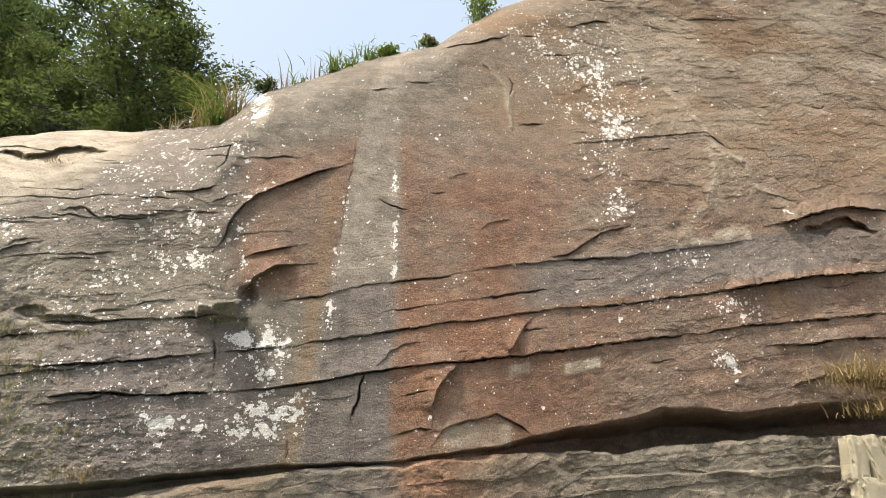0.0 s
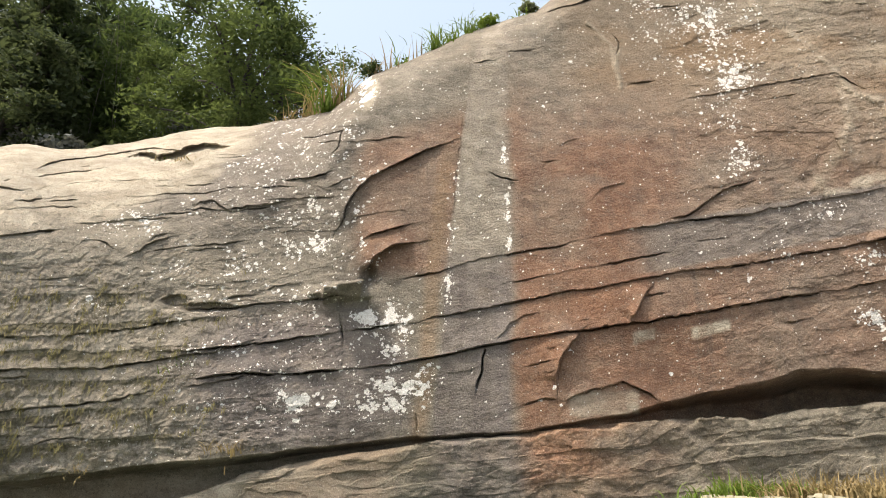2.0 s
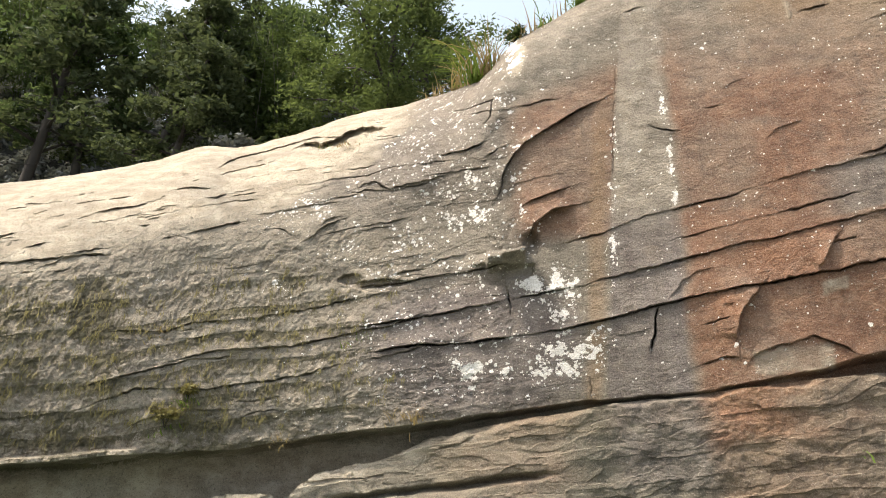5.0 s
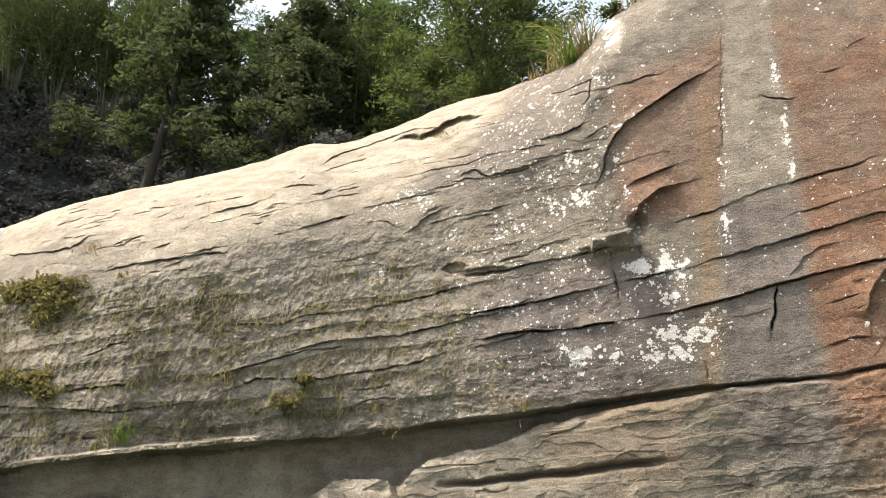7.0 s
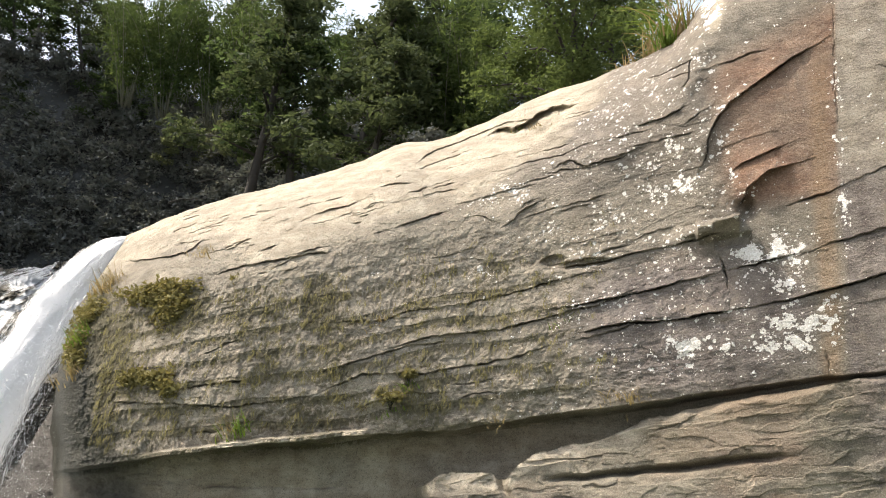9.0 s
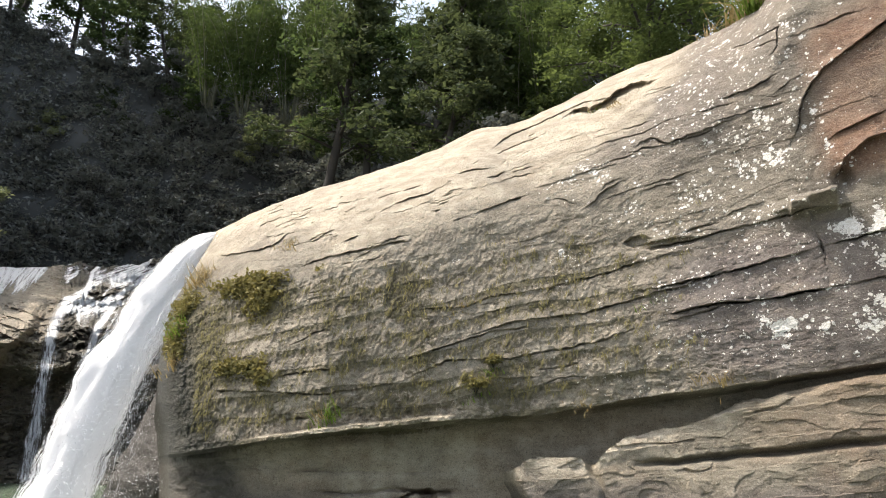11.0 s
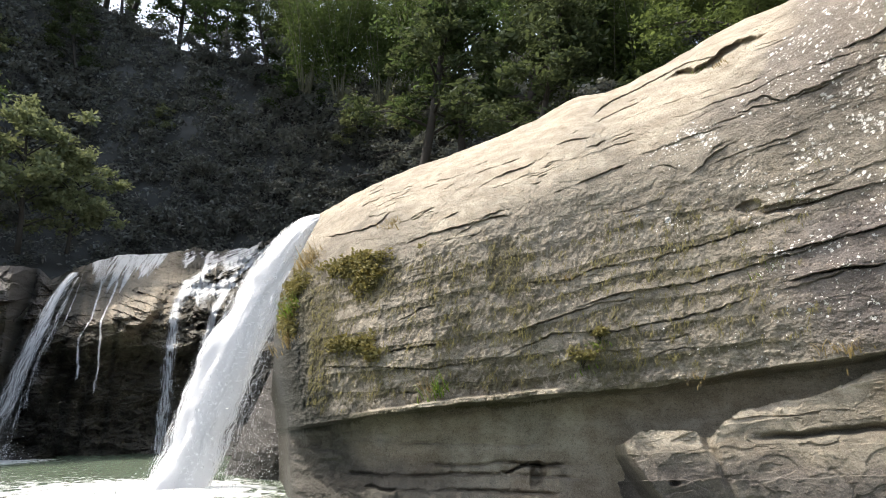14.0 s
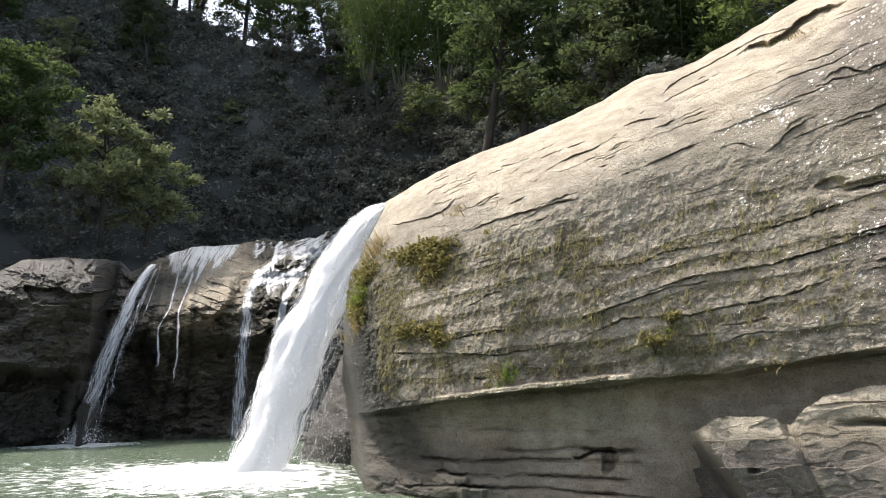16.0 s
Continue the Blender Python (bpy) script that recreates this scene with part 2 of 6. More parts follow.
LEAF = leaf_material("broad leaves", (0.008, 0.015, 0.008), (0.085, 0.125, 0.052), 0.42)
# the slope's haze is put into these pale grey leaf colours
LEAF_HAZE_TINT = leaf_material("leaves greyed for haze", (0.092, 0.100, 0.102), (0.172, 0.182, 0.172), 0.25)
LEAF_BAMBOO = leaf_material("bamboo leaves", (0.014, 0.026, 0.010), (0.092, 0.130, 0.045), 0.42)
LEAF_NEAR = leaf_material("near leaves", (0.008, 0.015, 0.007), (0.118, 0.160, 0.058), 0.42)
# a lighter leaf copy: sunlight on the boughs is put into the colour
LEAF_SUN_TINT = leaf_material("leaves with sun in their colour", (0.040, 0.052, 0.030), (0.25, 0.285, 0.165), 0.35)
BLADE = leaf_material("green blades", (0.045, 0.085, 0.014), (0.17, 0.24, 0.045), 0.35)
BLADE_DRY = leaf_material("dry blades", (0.15, 0.115, 0.055), (0.36, 0.28, 0.15), 0.25)
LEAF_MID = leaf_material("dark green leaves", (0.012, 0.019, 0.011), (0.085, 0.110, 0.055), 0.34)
MOSS_LEAF = leaf_material("moss clump", (0.085, 0.077, 0.034), (0.25, 0.22, 0.09), 0.25)


def plain(name, low, high, scale, rough=0.85, bump=0.4):
    g = Graph(name)
    p = g.coords()
    n = g.noise(p, scale, 6.0, 0.65)
    b = g.noise(p, scale * 0.17, 3.0)
    col = g.mix(g.math("MULTIPLY", g.math("ADD", n, b), 0.5), low, high)
    return g.done(col, rough, g.bump(n, bump, 0.05))


BARK = plain("bark", (0.016, 0.014, 0.012), (0.050, 0.044, 0.037), 9.0)
CULM = plain("bamboo culms", (0.045, 0.048, 0.030), (0.15, 0.15, 0.10), 4.0, 0.5)
# kept this dark so that the slope's shade sits in the colour
SOIL = plain("hillside with shade in its colour", (0.026, 0.028, 0.028), (0.066, 0.069, 0.068), 1.5)
BED = plain("river bed", (0.07, 0.065, 0.05), (0.20, 0.18, 0.14), 2.5)
STONE = plain("broken pale stone", (0.19, 0.17, 0.115), (0.42, 0.38, 0.27), 7.0)


def water_material():
    g = Graph("pool water")
    p = g.coords()
    foam = g.attr("foam")
    n = g.noise(p, 3.0, 5.0, 0.65, 0.6)
    f = g.ramp(g.math("ADD", foam, g.math("MULTIPLY", g.math("SUBTRACT", n, 0.5), 2.3)), 0.42, 0.85)
    col = g.mix(f, g.mix(n, (0.085, 0.12, 0.072), (0.18, 0.235, 0.155)), (0.85, 0.87, 0.85))
    fine = g.noise(g.coords((1, 1, 1)), 4.5, 4.0, 0.6, 0.4)
    return g.done(col, g.ramp(f, 0, 1, 0.12, 0.7), g.bump(fine, 1.0, 0.4))


def fall_material(name, cover, opaque_low, glow_through):
    """Falling water: white where it is dense, torn into strands towards its edges."""
    g = Graph(name)
    c = g.node("ShaderNodeCombineXYZ", X=g.math("MULTIPLY", g.attr("across"), 1.0), Y=g.math("MULTIPLY", g.attr("down"), 1.0)).outputs[0]
    m = g.node("ShaderNodeMapping", Vector=c, Scale=(14.0, 1.7, 1.0)).outputs[0]
    strands = g.noise(m, 1.0, 6.0, 0.65, 0.3)
    m2 = g.node("ShaderNodeMapping", Vector=c, Scale=(60.0, 16.0, 1.0)).outputs[0]
    drops = g.noise(m2, 1.0, 4.0, 0.7)
    body = g.math("ADD", g.attr("body"), g.math("ADD", g.math("MULTIPLY", g.math("SUBTRACT", strands, 0.5), 1.3), g.math("MULTIPLY", g.math("SUBTRACT", drops, 0.5), 1.1)))
    fac = g.ramp(body, cover, cover + 0.35, opaque_low, 1.0)
    # sunlight is put into the sheet by bending its shading normal upward
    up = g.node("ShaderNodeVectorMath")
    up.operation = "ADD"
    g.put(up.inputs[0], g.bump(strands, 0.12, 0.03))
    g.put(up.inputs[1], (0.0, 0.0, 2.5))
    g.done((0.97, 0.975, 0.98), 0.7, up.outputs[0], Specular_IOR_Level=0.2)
    tl = g.node("ShaderNodeBsdfTranslucent", Color=(0.985, 0.985, 0.985))
    half = g.node("ShaderNodeMixShader", Fac=glow_through)
    g.tree.links.new(g.bsdf.outputs[0], half.inputs[1])
    g.tree.links.new(tl.outputs[0], half.inputs[2])
    clear = g.tree.nodes.new("ShaderNodeBsdfTransparent")
    mix = g.node("ShaderNodeMixShader", Fac=fac)
    g.tree.links.new(clear.outputs[0], mix.inputs[1])
    g.tree.links.new(half.outputs[0], mix.inputs[2])
    g.tree.links.new(mix.outputs[0], g.out.inputs[0])
    return g.mat


WATER = water_material()
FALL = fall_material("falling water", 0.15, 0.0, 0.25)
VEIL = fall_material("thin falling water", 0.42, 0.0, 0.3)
SPRAY = plain("spray drops", (0.8, 0.82, 0.84), (0.92, 0.93, 0.94), 3.0, 0.3, 0.0)

# ---- the rock wall ----
NU, NZ = 1560, 560
SKY_U = [-17.6, -15.7, -14.5, -12.9, -11.4, -10.2, -9.5, -8.85, -8.6, -8.1, -7.7, -7.0, -6.35, -5.6, -5.1, -4.4, -3.75, -3.5, -3.3, -3.05, -2.5, -1.95, -1.4, -0.8, -0.1, 0.5, 1.1, 2.6, 9.4]
SKY_Z = [5.75, 6.33, 6.57, 6.72, 6.77, 6.83, 6.92, 7.08, 7.08, 6.99, 7.01, 7.15, 7.32, 7.44, 7.48, 7.62, 7.78, 8.02, 8.3, 8.52, 8.78, 9.1, 9.42, 9.68, 9.95, 10.5, 10.98, 11.9, 14.5]
LIP_U = [-17.6, -13.83, -11.9, -9.5, -7.8, -5.9, -4.2, -2.3, -0.65, 0.9, 1.5, 2.0, 3.0, 3.7, 4.4, 5.1, 5.9, 7.0, 9.4]
LIP_Z = [1.28, 1.58, 1.74, 1.84, 1.88, 2.08, 2.23, 2.42, 2.48, 2.72, 2.88, 3.0, 3.16, 3.36, 3.38, 3.31, 3.43, 3.54, 3.72]

# the edge between the clean pale rock above and the weathered rock below
clean_u = [-17.4, -15.5, -13.4, -12.9, -12.1, -11.5, -10.7, -10.3, -9.7, -9.3, -8.4, -7.9, -7.4, -6.5, -5.7, -5.0]
clean_z = [5.5, 5.65, 5.77, 5.6, 4.85, 4.63, 4.95, 5.1, 5.42, 5.55, 5.65, 5.75, 5.62, 5.98, 6.4, 7.0]

ucol = np.interp(np.linspace(0, 1, NU), [0, 0.22, 0.94, 1.0], [-17.4, -9.6, 8.4, 13.0])
vrow = np.linspace(0, 1, NZ)
zsky = np.interp(ucol, SKY_U, SKY_Z) + 0.035 * fbm(ucol * 2.3, ucol * 0 + 3.0, 5, 5) * smooth(9, 0, ucol)
U = np.repeat(ucol[None], NZ, 0)
split = np.interp(ucol, LIP_U, LIP_Z) - 0.55          # few rows under the overhang, most on the face
Z = np.where(vrow[:, None] < 0.17, -0.9 + (split[None] + 0.9) * vrow[:, None] / 0.17, split[None] + (zsky - split)[None] * (vrow[:, None] - 0.17) / 0.83)
bed = Z - np.interp(U, [-17.4, -9, -3, 9], [-0.75, -0.35, 0.0, 1.65])
rough_zone = smooth(-3.0, -4.6, U) * smooth(5.6, 4.6, Z)
mossy = rough_zone * smooth(-4.2, -6.5, U)
smooth_zone = smooth(-3.6, -3.0, U) * smooth(3.0, 1.4, U) * smooth(2.2, 2.8, Z)
OFF = 0.10 * fbm(U * 0.35, Z * 0.45, 3, 1) + 0.012 * fbm(U * 1.4, bed * 3.2, 4, 11)
OFF += (0.003 + 0.004 * rough_zone + 0.003 * (1 - smooth_zone)) * fbm(U * 1.1, bed * 6.5, 4, 21)
OFF += (0.004 + 0.014 * mossy + 0.008 * (1 - smooth_zone)) * fbm(U * 9, Z * 9, 3, 31) + 0.007 * rough_zone * fbm(U * 23, Z * 23, 2, 33)
# thin beds that weather back and out, and flakes that have split off
steps = bed * 2.3 + 0.35 * fbm(U * 0.5, bed, 3, 41)
saw = steps - np.floor(steps)
OFF += (0.003 + 0.007 * rough_zone + 0.006 * smooth(2.5, 5.5, U)) * (0.5 - saw) * (0.3 + 0.7 * smooth(-0.1, 0.3, fbm(U * 0.4, np.floor(steps) * 3.1, 2, 43)))


def flakes(field, levels):
    k = field * levels
    f = np.floor(k)
    return (f + smooth(0.86, 1.0, k - f)) / levels


dome_zone = smooth(-3.5, -4.6, U) * smooth(5.2, 6.2, Z)
OFF += (0.010 + 0.004 * rough_zone - 0.007 * smooth_zone + 0.018 * dome_zone) * flakes(fbm(U * 0.9 + 0.3 * fbm(U * 2, bed * 2, 3, 44), bed * 2.6, 5, 45), 5)
OFF += (0.012 - 0.006 * rough_zone + 0.002 * mossy + 0.014 * smooth(1.5, 4, U) * smooth(6.5, 8, Z) + 0.010 * dome_zone) * (1 - 0.7 * smooth_zone) * flakes(fbm(U * 2.2, bed * 4.5, 5, 47), 4)
OFF += (0.006 + 0.006 * dome_zone) * flakes(fbm(U * 4.2, bed * 8.5, 4, 48), 3)
OFF += 0.009 * np.abs(fbm(U * 7, bed * 9, 4, 49)) * (1 - 0.6 * smooth_zone) - 0.012 * mossy * np.abs(fbm(U * 11, Z * 11, 3, 50))

QU, QB = U + 0.25 * fbm(U * 1.5, Z * 1.5, 4, 46), bed + 0.10 * fbm(U * 1.5, Z * 2.5, 4, 56)
plates = facets(QU * 1.1, QB * 3.2, 58) + 0.6 * facets(QU * 2.6, QB * 6.5, 59)
OFF += (0.007 - 0.002 * rough_zone) * (1 - 0.9 * smooth_zone) * plates

DU = U + 0.035 * fbm(U * 3.0, Z * 3.0, 4, 51) + 0.022 * fbm(U * 11, Z * 11, 3, 52)
DZ = Z + 0.030 * fbm(U * 3.0, Z * 3.0, 4, 61) + 0.022 * fbm(U * 11, Z * 11, 3, 62)
WU = U + 0.16 * fbm(U * 1.6, Z * 1.6, 5, 53)
WZ = Z + 0.16 * fbm(U * 1.6, Z * 1.6, 5, 63)
ISCRACK = np.zeros_like(OFF)


def crack(proud, reach, deep, line):
    """A joint along a line: the rock on its upper (left) side stands out by so many centimetres, dying away, and the joint is cut in."""
    soften = 0.34 if np.mean(line, 0)[0] < -4.7 and np.mean(line, 0)[1] < 5.3 else 0.5 if np.mean(line, 0)[0] < -4.7 else 0.62
    a, h, d = proud / 100 * soften, reach / 100, deep / 100 * (2.4 if soften > 0.6 else 1.7)
    pts = np.array(line)
    m = 3.2 * h + 0.1
    cols = np.where((ucol > pts[:, 0].min() - m) & (ucol < pts[:, 0].max() + m))[0]
    if not len(cols):
        return
    sub = (slice(None), slice(cols[0], cols[-1] + 1))
    low, high = pts[:, 1].min() - m, pts[:, 1].max() + m
    rows = np.where((Z[sub].max(1) > low) & (Z[sub].min(1) < high))[0]
    sub = (slice(rows[0], rows[-1] + 1), sub[1])
    x, y = DU[sub], DZ[sub]
    best = np.full(x.shape, 1e9)
    side = np.ones(x.shape)
    along = np.zeros(x.shape)
    total = np.r_[0, np.cumsum(np.hypot(*np.diff(pts, axis=0).T))]
    for k, (p, q) in enumerate(zip(pts[:-1], pts[1:])):
        e = q - p
        n2 = float(e @ e)
        t = np.clip(((x - p[0]) * e[0] + (y - p[1]) * e[1]) / n2, 0, 1)
        dx, dy = x - p[0] - t * e[0], y - p[1] - t * e[1]
        dist = np.hypot(dx, dy)
        near = dist < best
        best = np.where(near, dist, best)
        side = np.where(near, np.sign(e[0] * dy - e[1] * dx), side)
        along = np.where(near, total[k] + t * math.sqrt(n2), along)
    ends = smooth(0, 0.12 + 0.1 * total[-1], along) * smooth(0, 0.12 + 0.1 * total[-1], total[-1] - along)
    ends = np.maximum(ends, 0.15 * (best < h))
    wobble = 0.45 + 0.6 * vnoise(x * 2.1, y * 2.1, int(abs(pts[0, 0]) * 100) % 97) + 0.5 * vnoise(x * 9.0, y * 9.0, int(abs(pts[0, 1]) * 100) % 89)
    signed = best * side
    OFF[sub] += a * ends * wobble * smooth(-0.008, 0.012, signed) * np.exp(-best / h)
    broken = smooth(-0.35 if soften < 0.4 else -0.9 if deep > 5 else -0.45 if deep > 3 else -0.2, 0.15, fbm(x * 1.9, y * 1.9 + a * 50, 4, 57))
    OFF[sub] -= (d + 0.4 * a) * ends * wobble * broken * np.exp(-((signed + 0.006) / (0.0025 + 0.0065 * wobble ** 2)) ** 2)
    OFF[sub] -= 0.25 * a * ends * smooth(0.012, -0.02, signed) * np.exp(-best / (0.5 * h))
    ISCRACK[sub] = np.maximum(ISCRACK[sub], ends * np.exp(-(best / 0.02) ** 2))


crack(3, 20, 4, [(-2.46, 4.82), (-1.83, 4.96), (-1.26, 5.14), (-0.72, 5.24), (-0.17, 5.34), (0.31, 5.46)])
crack(6, 20, 3, [(0.5, 5.51), (1.19, 5.67), (2.22, 5.83), (3.29, 5.96), (4.42, 6.2), (5.98, 6.5)])
crack(7, 20, 3, [(1.81, 5.82), (2.23, 5.93), (2.56, 6.15), (2.9, 6.39), (3.46, 6.59)])
crack(2, 12, 3, [(-1.11, 4.7), (-0.53, 4.81), (0.21, 4.96), (1.18, 5.15), (1.98, 5.28)])
crack(6, 20, 4, [(-2.36, 4.1), (-1.91, 4.22), (-1.23, 4.33), (-0.7, 4.44), (0.02, 4.59), (0.78, 4.71), (1.46, 4.85), (2.16, 4.96), (3.2, 5.09), (4.3, 5.29), (5.34, 5.48)])
crack(30, 25, 8, [(5.1, 5.45), (5.94, 5.63), (6.68, 5.78), (7.69, 5.93), (8.85, 6.09)])
crack(10, 25, 6, [(-3.3, 3.39), (-2.75, 3.45), (-2.36, 3.51), (-1.87, 3.6), (-1.37, 3.7), (-0.77, 3.83), (-0.16, 3.93), (0.39, 3.98), (1.14, 4.1), (2.11, 4.24), (2.93, 4.4), (3.67, 4.52), (4.54, 4.64)])
crack(7, 20, 4, [(4.54, 4.64), (5.57, 4.83), (6.75, 4.97), (8.61, 5.23)])
crack(10, 15, 3, [(5.84, 4.46), (6.78, 4.56), (7.27, 4.67), (8.01, 4.73), (8.48, 4.72)])
crack(8, 20, 4, [(-6.15, 3.67), (-5.09, 3.75), (-4.58, 3.81), (-3.98, 3.89), (-3.44, 3.96)])
crack(6, 15, 4, [(-3.37, 3.98), (-2.97, 4.03), (-2.41, 4.12)])
crack(9, 20, 5, [(-5.65, 3.27), (-4.95, 3.35), (-4.28, 3.32), (-3.76, 3.37), (-3.3, 3.39)])
crack(7, 15, 3, [(-5.85, 4.32), (-5.19, 4.34), (-4.44, 4.43), (-3.82, 4.48), (-3.27, 4.59)])
crack(0, 10, 4, [(-3.42, 3.41), (-3.42, 3.9), (-3.48, 4.23)])
crack(1, 10, 4, [(-2.31, 2.42), (-2.31, 2.73), (-2.27, 2.89)])
crack(6, 20, 3, [(-6.5, 5.39), (-6.38, 5.51), (-6.13, 5.56)])
crack(9, 20, 3, [(-5.98, 6.0), (-5.57, 6.12), (-5.31, 5.96), (-4.76, 6.06), (-4.28, 6.12)])
crack(3, 15, 2, [(-6.47, 5.24), (-5.75, 5.35), (-4.91, 5.44)])
crack(7, 15, 3, [(-4.46, 6.5), (-4.0, 6.53), (-3.67, 6.66)])
crack(3, 12, 3, [(-3.72, 6.36), (-3.48, 6.51), (-3.23, 6.58)])
crack(3, 12, 4, [(-3.78, 6.85), (-3.59, 7.11), (-3.53, 7.4), (-4.26, 7.23)])
crack(13, 22, 3, [(-3.59, 5.56), (-3.45, 5.85), (-3.43, 6.0), (-3.21, 6.36), (-3.01, 6.58), (-2.62, 6.78), (-2.1, 7.08), (-1.69, 7.25)])
crack(10, 16, 2, [(-3.15, 5.41), (-3.08, 5.49), (-2.71, 5.65), (-2.36, 5.74)])
crack(20, 22, 3, [(-3.17, 4.82), (-3.07, 5.0), (-2.96, 5.15), (-2.68, 5.36), (-2.25, 5.44)])
crack(2, 8, 5, [(-0.61, 6.52), (-0.85, 6.56), (-1.06, 6.67)])
crack(3, 10, 2, [(0.12, 7.14), (0.32, 7.27), (0.53, 7.35)])
crack(4, 12, 1, [(0.66, 6.24), (0.82, 6.41), (1.28, 6.51)])
crack(4, 10, 4, [(1.51, 8.43), (1.96, 8.54)])
crack(3, 10, 3, [(-1.27, 8.8), (-0.91, 8.88)])
crack(2, 10, 3, [(-0.66, 9.07), (-0.19, 9.12)])
crack(6, 15, 4, [(0.02, 9.89), (0.9, 10.23), (1.36, 10.42)])
crack(2, 10, 2, [(-0.23, 6.88), (0.12, 6.9)])
crack(5, 10, 10, [(-1.42, 3.03), (-1.34, 3.32), (-1.28, 3.57), (-1.2, 3.73)])
crack(20, 25, 3, [(-0.18, 3.12), (-0.17, 3.28), (-0.06, 3.54), (0.12, 3.79), (0.28, 3.97)])
crack(13, 18, 3, [(1.07, 4.1), (1.19, 4.31), (1.45, 4.7)])
crack(9, 15, 2, [(-0.13, 2.78), (-0.02, 2.95), (0.2, 3.03), (0.83, 3.18), (1.1, 3.04), (1.42, 2.88)])
crack(4, 12, 2, [(-1.08, 3.8), (-0.87, 4.07), (-0.61, 4.22), (-0.34, 4.25)])
crack(3, 10, 2, [(-0.75, 2.82), (-0.41, 2.93), (-0.1, 2.9)])
crack(5, 14, 3, [(2.55, 10.79), (3.18, 11.07), (3.56, 11.11)])
crack(4, 14, 3, [(2.37, 8.11), (3.53, 8.38), (4.75, 8.61), (5.32, 8.74)])
crack(3, 10, 3, [(5.37, 8.72), (5.6, 8.56), (5.94, 8.35)])
crack(3, 10, 3, [(6.3, 7.56), (6.77, 7.46), (7.02, 7.42)])
crack(25, 30, 4, [(6.54, 6.88), (7.2, 7.08), (7.75, 7.28), (8.3, 7.41), (9.2, 7.37)])
crack(3, 12, 0, [(3.45, 7.51), (5.07, 7.52), (5.15, 6.88)])
crack(3, 14, 1, [(1.31, 8.97), (1.38, 9.29), (1.22, 9.51)])
crack(0, 8, 2, [(5.78, 5.39), (5.86, 5.82)])
crack(10, 10, 2, [(6.14, 3.73), (6.52, 3.89), (7.11, 3.99)])
crack(6, 15, 3, [(-13.86, 2.84), (-13.13, 2.89), (-12.01, 2.91)])
crack(8, 15, 3, [(-15.75, 2.69), (-13.83, 2.56), (-12.51, 2.44), (-11.19, 2.51), (-10.44, 2.58)])
crack(4, 14, 3, [(-13.27, 3.48), (-12.63, 3.66), (-12.21, 3.68)])
crack(14, 25, 5, [(-8.51, 6.6), (-8.16, 6.76), (-7.15, 6.95), (-6.61, 7.05), (-5.8, 6.98)])
crack(10, 20, 5, [(-10.75, 5.98), (-10.22, 6.05), (-9.59, 6.09)])
crack(9, 18, 4, [(-9.23, 6.28), (-8.99, 6.33), (-8.39, 6.27)])
crack(7, 18, 4, [(-8.85, 5.45), (-8.17, 5.58), (-7.83, 5.61)])
crack(8, 15, 4, [(-11.63, 5.04), (-10.84, 5.28), (-10.32, 5.3)])
crack(7, 15, 3, [(-13.07, 5.09), (-12.21, 5.2), (-11.1, 5.22), (-10.19, 5.19)])
crack(12, 20, 4, [(-15.66, 5.71), (-14.72, 5.68), (-13.91, 5.68), (-13.32, 5.97)])
crack(4, 14, 2, [(-7.72, 5.7), (-6.66, 5.79), (-6.06, 5.79)])
crack(8, 12, 4, [(-9.17, 6.61), (-8.87, 6.58)])
crack(7, 12, 4, [(-13.67, 6.28), (-12.9, 6.28)])
crack(6, 12, 3, [(-12.15, 6.27), (-11.17, 6.26)])
crack(8, 18, 3, [(-6.8, 5.13), (-6.58, 5.27), (-6.37, 5.43), (-6.05, 5.51)])
crack(4, 14, 2, [(-5.89, 5.26), (-5.27, 5.33)])
crack(3, 14, 2, [(-5.38, 4.47), (-4.66, 4.56)])
crack(6, 16, 3, [(-6.05, 5.94), (-5.66, 5.97), (-5.19, 5.93), (-4.54, 6.05)])
crack(3, 10, 3, [(-7.56, 5.41), (-7.19, 5.43), (-6.98, 5.28)])
crack(3, 14, 1, [(-8.17, 4.77), (-7.62, 4.81), (-7.2, 4.88)])
crack(8, 16, 3, [(-10.26, 3.85), (-9.06, 3.8), (-8.61, 3.91), (-7.53, 3.9), (-6.52, 4.04), (-5.76, 4.15), (-5.21, 4.22)])
crack(13, 20, 4, [(-8.94, 3.29), (-8.17, 3.43), (-6.94, 3.42), (-6.16, 3.54), (-5.7, 3.64), (-5.34, 3.65), (-4.72, 3.85)])
crack(9, 18, 3, [(-10.58, 2.94), (-9.51, 3.13), (-8.61, 3.31), (-7.75, 3.3)])
crack(8, 15, 3, [(-10.44, 2.58), (-9.5, 2.88), (-8.17, 2.81), (-7.35, 2.9), (-6.57, 2.99), (-6.0, 3.13)])
crack(6, 14, 3, [(-5.82, 3.16), (-5.28, 3.2), (-4.76, 3.33)])
crack(7, 15, 3, [(-9.71, 2.26), (-8.82, 2.51), (-7.76, 2.46)])
crack(5, 12, 2, [(-7.76, 2.33), (-7.36, 2.44), (-6.78, 2.42)])

crack(0, 6, 1, [(-1.86, 4.6), (-1.78, 5.3), (-1.65, 6.3), (-1.53, 7.25), (-1.42, 8.0)])
